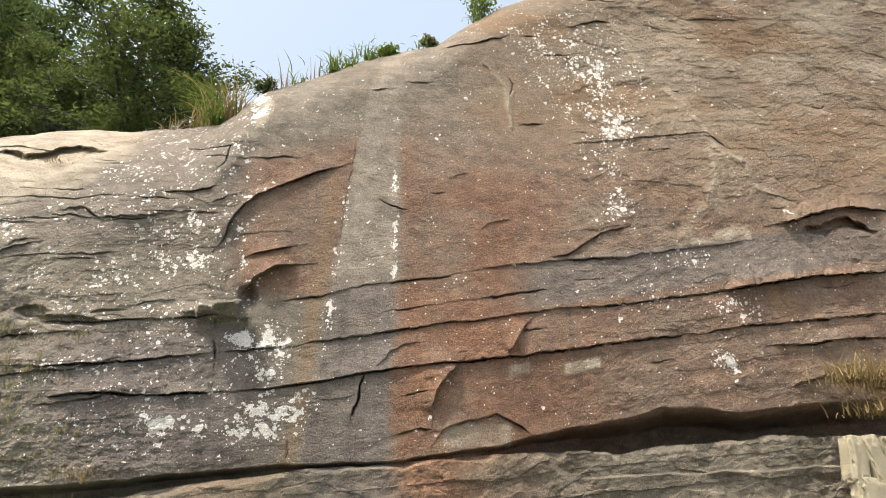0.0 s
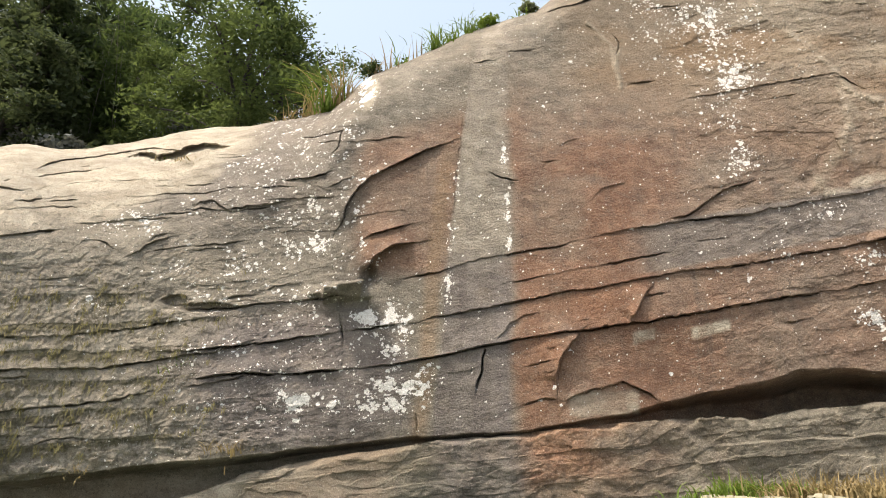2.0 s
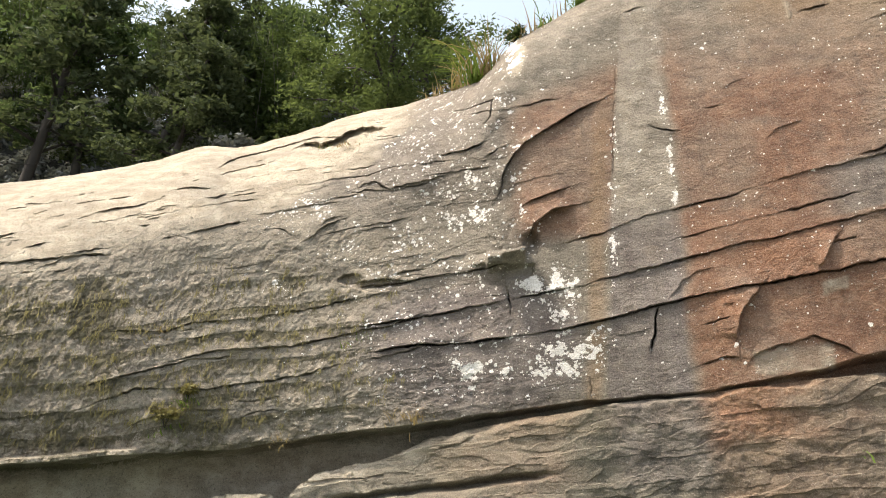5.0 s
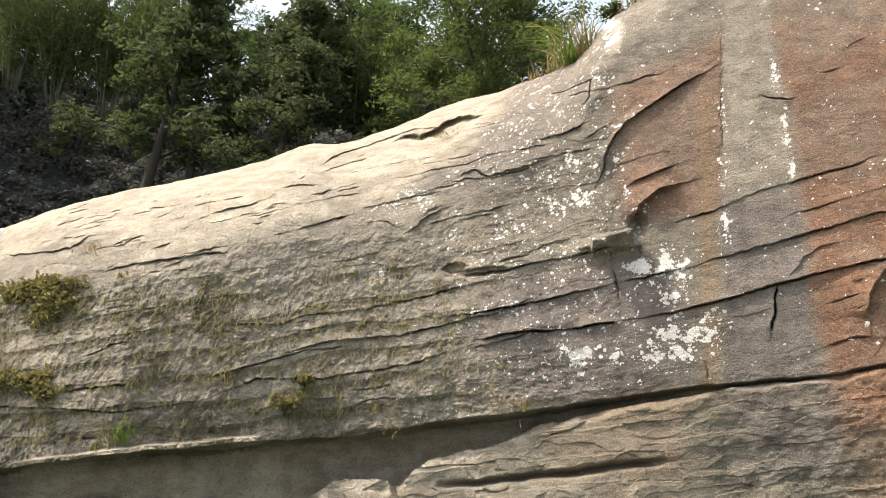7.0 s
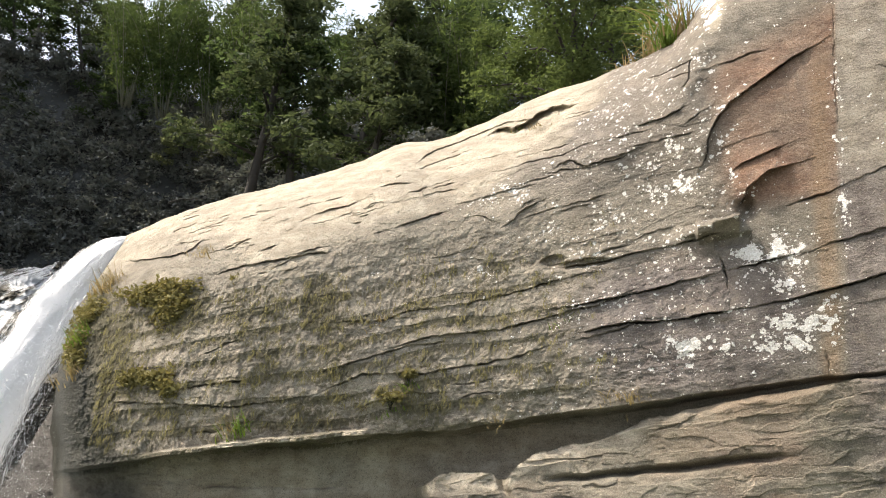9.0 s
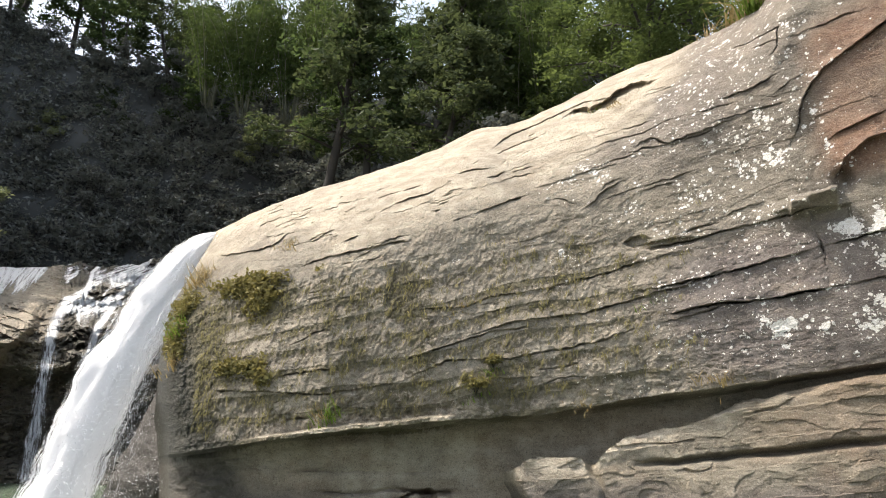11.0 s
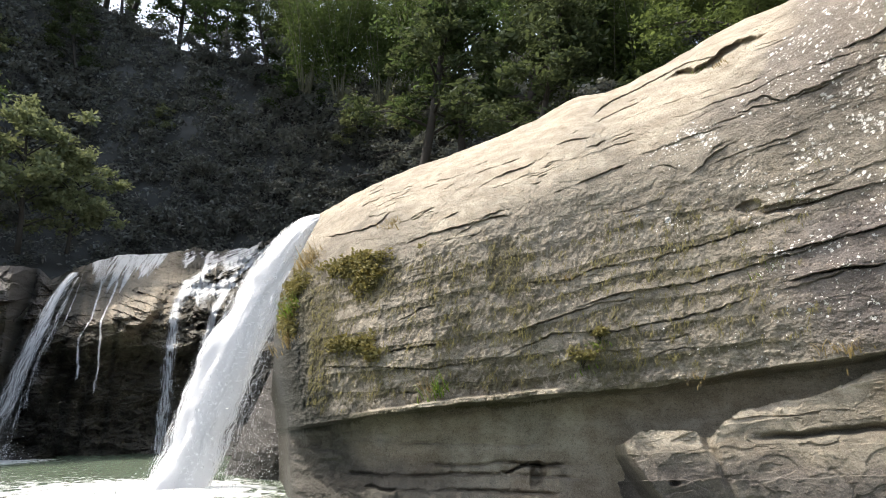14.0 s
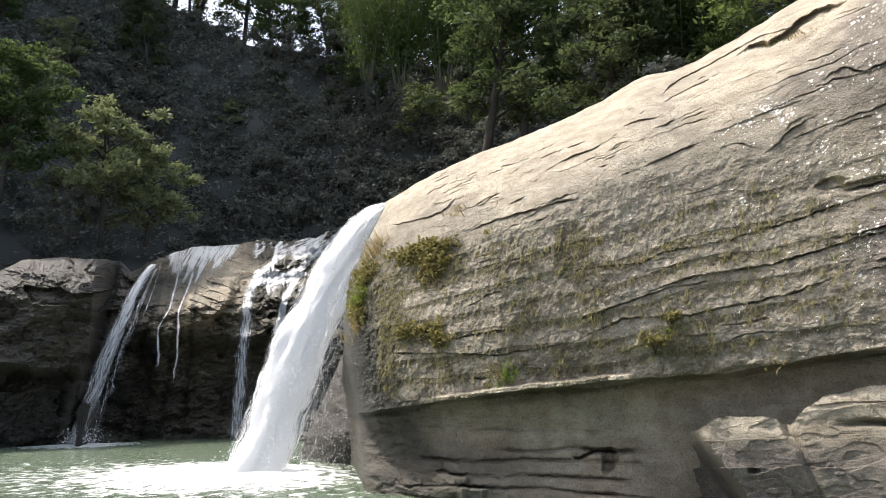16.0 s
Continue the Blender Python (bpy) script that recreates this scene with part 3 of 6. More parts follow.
# many short joints along the beds
rq = np.random.default_rng(77)
for n in range(105):
    cu = rq.uniform(-16, 9)
    top_, low_ = np.interp(cu, SKY_U, SKY_Z), np.interp(cu, LIP_U, LIP_Z)
    cz = low_ + (top_ - low_) * rq.uniform(0.03, 0.97)
    if -2.4 < cu < 1.6 and 5.6 < cz and rq.random() < 0.75:
        continue
    size_ = rq.uniform(0.10, 0.55) * (1.6 if cz > top_ - 1.6 else 1.0)
    slope = np.interp(cu, [-16, -4, 0, 9], [0.04, 0.09, 0.17, 0.17]) + rq.normal(0, 0.06)
    arch = rq.normal(0, 0.03)
    crack(rq.uniform(0.5, 2.2) * (1.6 if cz > top_ - 1.6 else 1.0), rq.uniform(5, 13), rq.choice([0.5, 1, 1.5, 2]), [(cu + size_ * t, cz + slope * size_ * t + arch * (1 - t * t)) for t in (-1, -0.4, 0.2, 1)])

for n in range(110):
    cu = rq.uniform(-15.5, -5.2)
    top_ = np.interp(cu, SKY_U, SKY_Z)
    low_ = np.interp(cu, clean_u, clean_z)
    cz = low_ + (top_ - low_) * rq.uniform(0.08, 0.99)
    size_ = rq.uniform(0.06, 0.30) if n % 6 else rq.uniform(0.4, 0.8)
    slope = 0.10 + rq.normal(0, 0.05)
    arch = rq.normal(0, 0.015)
    crack(rq.uniform(1.5, 5.0), rq.uniform(5, 11), rq.choice([1, 2, 3, 4]), [(cu + size_ * t, cz + slope * size_ * t + arch * (1 - t * t)) for t in (-1, -0.4, 0.2, 1)])

PU0, PZ0 = WU + 0.25 * fbm(U * 3, Z * 3, 4, 54), WZ + 0.12 * fbm(U * 3, Z * 3, 4, 55)
# a knob of rock, a hollow beside it, hollows under the top and at the right
OFF += 0.34 * box(DU, DZ - 0.10 * (DU + 3.4), -3.74, -3.12, 4.42, 4.76, 0.018) * np.clip((DZ - 0.1 * (DU + 3.4) - 4.42) / 0.30, 0, 1) * (0.75 + 0.5 * vnoise(U * 5, Z * 5, 3)) + 0.08 * box(DU, DZ, -3.98, -3.5, 4.55, 4.68, 0.03)
OFF -= 0.08 * box(DU, DZ, -3.5, -3.0, 4.30, 4.50, 0.03)
OFF -= 0.22 * blob(U, Z, -3.02, 4.86, 0.10, 0.16)
OFF -= 0.34 * smooth(0.3, 0.7, blob(PU0, PZ0 - 0.1 * (WU + 6.1), -6.15, 6.97, 0.80, 0.11) + 0.30 * fbm(U * 4, Z * 9, 4, 67) * blob(U, Z, -6.15, 6.95, 0.9, 0.2)) + 0.24 * smooth(0.3, 0.8, blob(PU0, PZ0 - 0.15 * (WU - 7.5), 7.7, 6.86, 0.75, 0.13) + 0.5 * blob(PU0, PZ0, 8.4, 6.95, 0.7, 0.10))
OFF -= 0.10 * smooth(0.3, 0.6, blob(DU, DZ, -5.95, 4.45, 0.22, 0.10)) + 0.12 * smooth(0.3, 0.6, blob(DU, DZ, -5.45, 4.35, 0.5, 0.08))
# the swollen rock at the right, and the lower blocks that stand out
OFF += 0.25 * smooth(1.5, 6.0, U) * smooth(4.0, 9.0, Z) - 0.35 * smooth(6.5, 11.5, Z) * smooth(-3, 3, U)
OFF -= 0.38 * smooth(4.5, 9.8, Z) * smooth(-3.9, -3.0, U) + 0.30 * smooth(2.2, 6.0, Z) * smooth(-3.4, -4.6, U) + 0.20 * smooth(2.2, 6.0, Z) * smooth(-5.0, -8.0, U)

# the wall swings out towards the river at the far end
SWING = np.interp(U, [-17.4, -16.6, -15.5, -13.9, -12.3, -11.0, -9.8, -8.8, -7.5, -6.0, -4.0], [2.95, 2.9, 2.85, 2.75, 2.45, 2.05, 1.6, 1.2, 0.72, 0.28, 0.0])
OFF += SWING

# the rounded top, and the free end beside the fall
H = np.interp(U, [-17.4, -5.5, -3.8, -3.0, 1.0, 9], [1.9, 2.0, 1.2, 0.8, 0.7, 0.8])
R = np.interp(U, [-17.4, -5.5, -3.8, -3.0, 1.0, 9], [2.8, 3.0, 1.6, 0.9, 0.8, 0.8])
q = np.clip((Z - (zsky[None] - H)) / H, 0, 1)
OFF -= R * (1 - np.sqrt(1 - 0.985 * q * q))
end_u = np.interp(Z, [-0.5, 0.4, 1.8, 2.5, 3.2, 4.75, 5.24, 6.2], [-16.6, -16.7, -16.9, -17.2, -17.3, -17.0, -16.5, -15.7])
qe = np.clip((end_u + 0.7 - U) / 0.7, 0, 3.0)
END = np.interp(Z, [1.0, 4.0], [0.25, 0.7]) * (1 - np.sqrt(np.maximum(1 - 0.97 * np.minimum(qe, 1) ** 2, 0))) + 8.0 * np.maximum(qe - 1, 0)
OFF -= END

# the overhang: everything under the lip is cut back
lip = np.interp(U, LIP_U, LIP_Z) + 0.025 * fbm(U * 2.5, U * 0, 4, 71)
cut = np.interp(U, [-17.4, -14.0, -9.6, -8.0, -4.5, -2.6, 0.4, 1.2, 2.5, 7.0, 9.4], [0.4, 0.55, 0.66, 0.70, 0.66, 0.32, 0.2, 0.5, 1.3, 1.3, 0.9])
band = np.interp(U, [-17.4, -9.6, -9.2, -5, -2.8, 0.4, 1.4, 3.0, 6.0, 9.4], [0.08, 0.08, 0.10, 0.12, 0.08, 0.05, 0.12, 0.30, 0.40, 0.4])
cut = cut * (1 - 0.75 * smooth(0.75, -0.5, Z) * smooth(-8.0, -9.4, U))
under = lip - Z
soft_face = smooth(0.0, 0.35, under)
smoothed = SWING - END + 0.10 * fbm(U * 0.45, Z * 0.8, 3, 81) + 0.03 * fbm(U * 0.8, Z * 4.0, 4, 83) + 0.008 * fbm(U * 7, Z * 9, 3, 84) + 0.09 * smooth(-12.0, -15.0, U) * fbm(U * 1.6, Z * 4, 5, 86) + 0.02 * smooth(-12.0, -15.0, U) * fbm(U * 6, Z * 11, 4, 73)
for z_, deep_, u0, u1 in ((0.98, 0.05, -13.0, -10.0), (0.66, 0.22, -12.4, -9.3), (0.40, 0.12, -14.6, -9.2), (0.16, 0.16, -14.2, -9.6), (-0.12, 0.24, -15.2, -9.0), (-0.34, 0.15, -15.4, -9.4)):
    lie = DZ - z_ - 0.10 * fbm(U * 0.7, U * 0 + z_ * 9, 5, 85) - 0.02 * (U + 11)
    here = (0.35 + 0.65 * smooth(-0.2, 0.2, fbm(U * 1.3, U * 0 + z_ * 5, 4, 89))) * smooth(u0 - 0.3, u0 + 0.3, U) * smooth(u1 + 0.3, u1 - 0.3, U)
    smoothed += deep_ * here * (0.75 * smooth(0.015, -0.015, lie) * np.exp(2.2 * np.minimum(lie, 0)) - 0.6 * np.exp(-((lie - 0.02) / 0.03) ** 2))
smoothed -= 0.30 * smooth(0.3, 0.8, blob(WU - 0.25 * (WZ - 0.4), WZ, -9.95, 0.42, 0.16, 0.24) + 0.7 * blob(WU, WZ, -10.4, 0.6, 0.5, 0.05))
OFF = OFF * (1 - soft_face) + smoothed * soft_face - cut * smooth(0.0, 1.0, under / band) ** 0.8
# a thin slab sticks out along the lip at the far end
slab = smooth(-0.02, 0.0, -under) * smooth(0.11, 0.06, -under) * smooth(-14.8, -14.0, U) * smooth(-9.3, -9.5, U)
OFF += 0.16 * slab * (0.7 + 0.6 * vnoise(U * 3, U * 0, 9))
near_lip = smooth(-0.02, 0.08, -under) * smooth(0.75, 0.35, -under) * smooth(-3.6, -5.0, U) * smooth(-13.5, -12.0, U)
OFF += near_lip * (0.05 * flakes(fbm(U * 1.8, Z * 5.5, 5, 65), 4) + 0.03 * fbm(U * 6, Z * 9, 4, 66))
# masks of stain, crust and growth
wob = 0.16 * fbm(U * 1.2, Z * 0.9, 3, 91)
UW = U + wob * 0.6
sl = np.interp(Z, [2.0, 2.5, 3.5, 5.2, 7.3, 8.8, 9.8], [-2.15, -2.05, -1.95, -1.78, -1.52, -1.28, -0.95])
sr = np.interp(Z, [2.0, 2.5, 3.5, 5.2, 7.3, 8.8, 9.8], [-0.75, -0.86, -0.88, -0.76, -0.78, -0.74, -0.55])
inside = smooth(-0.04, 0.05, U + 0.07 * fbm(U * 2.5, Z * 1.6, 5, 5) - sl) * smooth(0.10, -0.08, U + 0.09 * fbm(U * 2.5, Z * 1.6, 5, 6) - sr)
streak = 0.75 + 0.25 * fbm(U * 6, Z * 0.35, 3, 93)
M_SLATE = inside * np.clip(streak, 0, 1) * smooth(1.6, 2.2, Z) * (0.95 - 0.3 * smooth(4.8, 5.4, Z) - 0.15 * smooth(8.3, 9.8, Z))
M_IRON = smooth(-0.16, 0.20, U + 0.20 * fbm(U * 2.5, Z * 2.2, 5, 7) - sr) * (1 - 0.30 * smooth(1.6, 3.2, UW)) * smooth(9.8, 6.6, Z + 0.8 * wob)
M_IRON = np.maximum(M_IRON, 0.85 * smooth(-3.6, -3.0, UW) * smooth(sl + 0.06, sl - 0.03, U) * smooth(7.6, 6.9, Z - 0.35 * (U + 3)) * smooth(4.7, 5.1, Z))
M_IRON = np.maximum(M_IRON, 0.6 * smooth(3.4, 5.5, UW) * smooth(0.0, 0.45, fbm(U * 0.35, Z * 0.6, 4, 95) + 0.25))
M_IRON *= (0.65 + 0.35 * smooth(-0.4, 0.3, fbm(U * 1.1, Z * 0.8, 4, 97))) * smooth(1.9, 2.6, Z)
grey_bed = smooth(0.9, 2.0, UW) * smooth(0.0, 0.06, Z - (4.62 + 0.19 * U)) * smooth(0.06, 0.0, Z - (5.42 + 0.19 * U))
M_IRON *= 1 - 0.75 * grey_bed
M_IRON *= 0.66 + 0.34 * smooth(-0.35, 0.15, fbm(U * 0.7, Z * 1.3, 5, 98))
M_RUST = blob(U, Z, -0.30, 3.2, 0.55, 0.9) * smooth(-0.16, 0.20, U + 0.20 * fbm(U * 2.5, Z * 2.2, 5, 7) - sr) + 0.75 * blob(U, Z, 0.3, 4.4, 0.9, 0.35) * smooth(-0.16, 0.20, U + 0.20 * fbm(U * 2.5, Z * 2.2, 5, 7) - sr)
M_RUST = np.clip(M_RUST * (0.7 + 0.6 * fbm(U * 2, Z * 3, 3, 99)), 0, 0.95)
M_OCHRE = 0.6 * smooth(0.20, 0.03, np.abs(U + 0.05 * fbm(U * 3, Z * 2, 3, 8) - (sl - 0.20))) * smooth(7.5, 6.5, Z) * smooth(1.6, 2.4, Z)
M_OCHRE = np.maximum(M_OCHRE, 0.7 * smooth(0.35, 0.2, np.abs(U - 6.35)) * smooth(0.3, 0.2, np.abs(Z - 5.3)))
M_OCHRE = np.maximum(M_OCHRE, (0.35 + 0.5 * smooth(-0.1, 0.4, fbm(U * 0.5, Z * 1.4, 4, 101))) * smooth(-0.2, 0.8, U) * smooth(6.6, 8.6, Z + 0.25 * (U - 4)))
M_SLATE = np.maximum(M_SLATE, 0.8 * smooth(0.15, 0.6, blob(WU, WZ, -3.9, 3.3, 1.9, 1.05)) * smooth(-2.2, -2.5, U))
M_SLATE = np.maximum(M_SLATE, 0.55 * grey_bed)
M_DARK = smooth(-7.2, -5.6, U) * smooth(-3.2, -3.7, U) * smooth(5.0, 6.0, Z)
M_OCHRE = np.maximum(M_OCHRE, 0.45 * soft_face * smooth(-3.0, -6.0, U) * smooth(-0.4, 0.3, fbm(U * 0.8, Z * 1.5, 4, 78)))
clean_edge = WZ - np.interp(WU, clean_u, clean_z) + 0.20 * fbm(U * 2.2, bed * 5.0, 5, 103)
M_TOP = smooth(-0.05, 0.12, clean_edge) * smooth(-4.6, -5.3, U)
M_PALE = M_TOP * (0.62 + 0.38 * smooth(-0.35, 0.15, fbm(U * 0.9, bed * 5.0, 5, 109))) * (0.55 + 0.45 * smooth(0.0, 0.5, clean_edge + 0.25 * fbm(U * 4.0, bed * 9.0, 4, 110)))
M_PALE = np.maximum(M_PALE, 0.75 * M_TOP * smooth(0.2, 0.9, clean_edge))
M_SLATE = np.maximum(M_SLATE, 0.38 * M_DARK * (1 - M_TOP) * (0.6 + 0.4 * smooth(-0.2, 0.3, fbm(U * 1.3, Z * 2.0, 4, 96))))
M_PALE = np.maximum(M_PALE, slab)
M_PALE = np.maximum(M_PALE, 0.95 * smooth(0.3, 0.8, blob(WU - 0.3 * (WZ - 8.1), WZ, -3.12, 8.1, 0.13, 0.42)))
M_PALE = np.maximum(M_PALE, 0.45 * (1 - 0.7 * dome_zone) * smooth(-4.6, -7.0, U) * (0.4 + 0.6 * smooth(-0.3, 0.3, fbm(U * 1.2, bed * 2.0, 5, 117))))
# light bounced in under the overhang is put into this extra pale
M_PALE = np.maximum(M_PALE, 0.8 * soft_face * smooth(-3.0, -6, U) * smooth(-13.0, -11.0, U + 0.8 * fbm(U, Z, 3, 88)) * smooth(-0.2, 0.8, Z) * (0.5 + 0.5 * smooth(-0.2, 0.2, fbm(U * 1.5, Z * 0.8, 4, 116))))
PU, PZ = WU + 0.06 * fbm(U * 7, Z * 7, 4, 113), WZ + 0.06 * fbm(U * 7, Z * 7, 4, 114)
tone = 0.5 + 0.5 * smooth(-0.3, 0.3, fbm(U * 5, Z * 5, 4, 115))
patches = 1.4 * box(DU, DZ - 0.3 * (DU - 1.3), 1.08, 1.42, 3.80, 4.0) + 1.4 * box(DU, DZ - 0.25 * (DU - 2.3), 2.0, 2.65, 3.90, 4.06) + 1.5 * box(DU, DZ, -0.02, 0.30, 2.66, 3.0) + 0.9 * box(DU, DZ, 0.3, 1.05, 2.68, 3.05) + box(PU, PZ - 0.2 * (PU - 5.5), 5.2, 5.9, 6.52, 6.7) + box(PU, PZ, 4.7, 5.15, 6.32, 6.45)
M_PALE = np.maximum(M_PALE, 0.85 * np.clip(patches, 0, 1.2) * tone)
M_PALE = np.maximum(M_PALE, 0.52 * inside * smooth(4.9, 5.5, Z) * tone)
M_PALE = np.maximum(M_PALE, 0.35 * smooth(0.3, 0.8, blob(WU + 0.2 * (WZ - 8.9), WZ, 1.30, 8.9, 0.06, 0.6) + blob(WU + 0.45 * (WZ - 8.2), WZ, 5.5, 8.2, 0.16, 0.5) + 0.7 * blob(WU + 0.3 * (WZ - 7.1), WZ, 5.4, 7.2, 0.4, 0.5)))
M_PALE = np.maximum(M_PALE, 0.4 * blob(U, Z, 4.9, 10.0, 0.5, 1.6))
M_PALE = np.maximum(M_PALE, 0.42 * smooth(2.5, 4.5, U) * smooth(8.2, 9.6, Z) * smooth(-0.25, 0.35, fbm(U * 0.8, Z * 2.2, 5, 118)))


def seam(line):
    """How far each place of the wall lies from a wandering seam."""
    best = np.full(U.shape, 9.0)
    for (u0, z0), (u1, z1) in zip(line[:-1], line[1:]):
        t = np.clip(((WU - u0) * (u1 - u0) + (WZ - z0) * (z1 - z0)) / ((u1 - u0) ** 2 + (z1 - z0) ** 2), 0, 1)
        best = np.minimum(best, np.hypot(WU - u0 - t * (u1 - u0), WZ - z0 - t * (z1 - z0)))
    return best


for wide_, k, line in ((0.10, 0.7, [(3.56, 11.11), (4.07, 10.1), (4.64, 9.65), (4.96, 9.31), (5.37, 8.72), (5.57, 8.36), (6.04, 8.24)]), (0.13, 0.6, [(5.46, 8.1), (5.45, 7.62), (4.86, 6.85), (4.64, 6.55)]), (0.05, 0.7, [(0.89, 9.72), (1.1, 9.37), (1.37, 9.16), (1.29, 8.42)]),
                       (0.25, 0.35, [(5.9, 8.2), (6.1, 7.6), (5.6, 7.2)]), (0.07, 0.6, [(6.04, 8.24), (6.22, 7.82), (6.87, 7.29), (7.07, 7.07)])):
    near = np.exp(-(seam(line) / wide_) ** 2) * (0.45 + 0.55 * smooth(-0.3, 0.3, fbm(U * 4, Z * 4, 4, 121)))
    M_PALE = np.maximum(M_PALE, 0.95 * k * near)
    M_OCHRE = np.maximum(M_OCHRE, k * near)
    OFF += 0.03 * near
LICHEN = np.zeros_like(OFF)
for cu, cz, ru, rz, k in ((-4.57, 5.25, 0.62, 0.55, 0.74), (-4.9, 5.0, 0.5, 0.25, 0.66), (-3.85, 5.33, 0.22, 0.32, 0.85), (-3.98, 6.1, 0.16, 0.5, 0.8), (-4.4, 6.0, 0.8, 0.5, 0.6),
                          (-2.85, 4.15, 0.42, 0.28, 1.75), (-2.7, 3.72, 0.3, 0.2, 1.0), (-2.5, 3.1, 0.34, 0.32, 2.0), (-2.85, 2.85, 0.45, 0.2, 1.0), (-2.2, 3.3, 0.2, 0.2, 1.1), (-4.3, 2.92, 0.35, 0.16, 1.7),
                          (-4.0, 2.88, 0.2, 0.16, 1.6), (-3.95, 3.8, 0.14, 0.22, 1.1), (-3.7, 3.8, 0.12, 0.15, 0.8), (-3.38, 4.0, 0.2, 0.2, 0.7), (-3.9, 2.6, 0.4, 0.12, 0.9),
                          (3.3, 7.0, 0.4, 0.5, 0.72), (3.0, 7.7, 0.7, 0.3, 0.6), (5.2, 4.18, 0.42, 0.18, 1.2), (3.1, 9.8, 1.0, 1.3, 0.85), (2.4, 10.5, 1.0, 0.7, 0.8), (3.4, 8.6, 0.8, 0.8, 0.8), (-3.12, 8.15, 0.12, 0.36, 2.4), (2.0, 9.6, 0.5, 0.9, 0.5),
                          (5.4, 5.15, 0.5, 0.22, 1.0), (2.57, 4.92, 0.13, 0.06, 1.5), (3.07, 4.85, 0.06, 0.10, 1.5), (6.84, 7.2, 0.14, 0.09, 1.7), (-6.8, 5.85, 0.9, 0.35, 0.75),
                          (-7.2, 4.4, 0.6, 0.2, 0.55), (-9.4, 4.75, 0.3, 0.3, 0.55), (4.6, 6.0, 1.5, 0.3, 0.5), (3.8, 5.3, 1.6, 0.3, 0.45), (-5.6, 5.0, 0.9, 0.5, 0.5)):
    LICHEN = np.maximum(LICHEN, k * np.exp(-(((U - cu) / ru) ** 2 + ((Z - cz) / rz) ** 2) * 0.8))
rim = np.exp(-((U - sl - 0.03) / 0.08) ** 2) * smooth(3.0, 3.6, Z) * smooth(7.6, 6.6, Z) + np.exp(-((U - sr + 0.02) / 0.06) ** 2) * smooth(4.6, 5.2, Z) * smooth(8.6, 7.6, Z)
LICHEN = np.maximum(LICHEN, 1.1 * rim * smooth(-0.3, 0.2, fbm(U * 2, Z * 3.5, 3, 107)))
LICHEN = np.maximum(LICHEN, 0.40 * smooth(-7.5, -5.0, U) * smooth(-2.4, -3.2, U) * smooth(2.2, 2.6, Z))
LICHEN = np.maximum(LICHEN, 0.20 * smooth(0.6, 3.0, U) * smooth(3.5, 5.0, Z))
LICHEN = np.maximum(LICHEN, 0.20 * smooth(-9.5, -7.5, U))
LICHEN *= 1.3 * (1 - 0.9 * soft_face) * (1 - 0.9 * M_TOP)
M_MOSS = 0.46 * mossy * smooth(5.2, 4.0, Z) * (0.55 + 0.7 * smooth(0.5, 0.9, saw))
M_MOSS += 0.5 * smooth(0.3, 0.8, blob(WU, WZ, -14.0, 4.6, 1.3, 0.7)) + 0.45 * smooth(0.3, 0.8, blob(WU, WZ, -10.5, 4.3, 0.5, 0.7)) + 0.60 * smooth(-15.0, -16.4, U) + 0.26 * mossy * smooth(-0.1, 0.45, fbm(U * 1.3, Z * 0.9, 5, 74))
M_MOSS += 0.5 * smooth(0.35, 0.6, blob(WU, WZ, -6.1, 6.95, 0.6, 0.14)) + 0.45 * smooth(0.3, 0.6, blob(WU, WZ, -13.4, 5.75, 0.3, 0.25))
M_MOSS = np.clip(M_MOSS, 0, 1) * (1 - soft_face) * (1 - 0.85 * M_TOP)
M_MOSS = np.maximum(M_MOSS, (0.20 + 0.25 * fbm(U * 1.5, Z * 2.5, 4, 72)) * soft_face * smooth(-12.0, -14.0, U))
# spray-wet rock, with shade painted in at the wall's end and foot
M_WET_SHADE = np.clip(0.75 * soft_face * smooth(-10.6, -13.2, U) * smooth(0.95, 0.25, Z + 0.15 * fbm(U, Z, 3, 71)) + 0.15 * soft_face * smooth(0.6, -0.2, Z + 0.2 * fbm(U, Z, 3, 79)) + 0.9 * smooth(-13.4, -15.2, U + 0.5 * fbm(U, Z, 3, 87)) * smooth(2.6, 1.0, Z) + 0.7 * smooth(-14.8, -16.4, U) * smooth(4.2, 1.6, Z) + 0.75 * smooth(-16.3, -16.9, U) * smooth(5.4, 4.6, Z) + 0.6 * smooth(-15.9, -16.6, U) * smooth(4.4, 3.2, Z), 0, 1)

front = wall_point(U, Z, OFF)
# behind the top the rock runs back level; behind the free end it runs back too
last = front[-1]
back = last - EYE
back[:, 2] = 0
back /= np.linalg.norm(back, axis=1, keepdims=True)
rows_back = [last + back * d + np.array([0, 0, -drop]) for d, drop in ((0.25, -0.02), (0.6, 0.02), (1.2, 0.15), (2.5, 0.5), (5.0, 1.4), (9.0, 3.0), (9.5, 9.0))]
points = np.concatenate([front, np.array(rows_back)])


def pad(values, fill=None):
    tail = np.repeat(values[-1:], 7, 0) if fill is None else np.full((7, NU), fill)
    return np.concatenate([values, tail])


wall = sheet("cliff", points, {"iron": pad(M_IRON), "rust": pad(M_RUST), "ochre": pad(M_OCHRE), "slate": pad(M_SLATE), "pale": pad(M_PALE), "lichen": pad(LICHEN), "moss": pad(M_MOSS), "wet_shade": pad(M_WET_SHADE)}, ROCK, False)
tagged(wall, "layered sandstone cliff, stained rust red and grey, crusted with white lichen", "rock cliff", kind="structure")

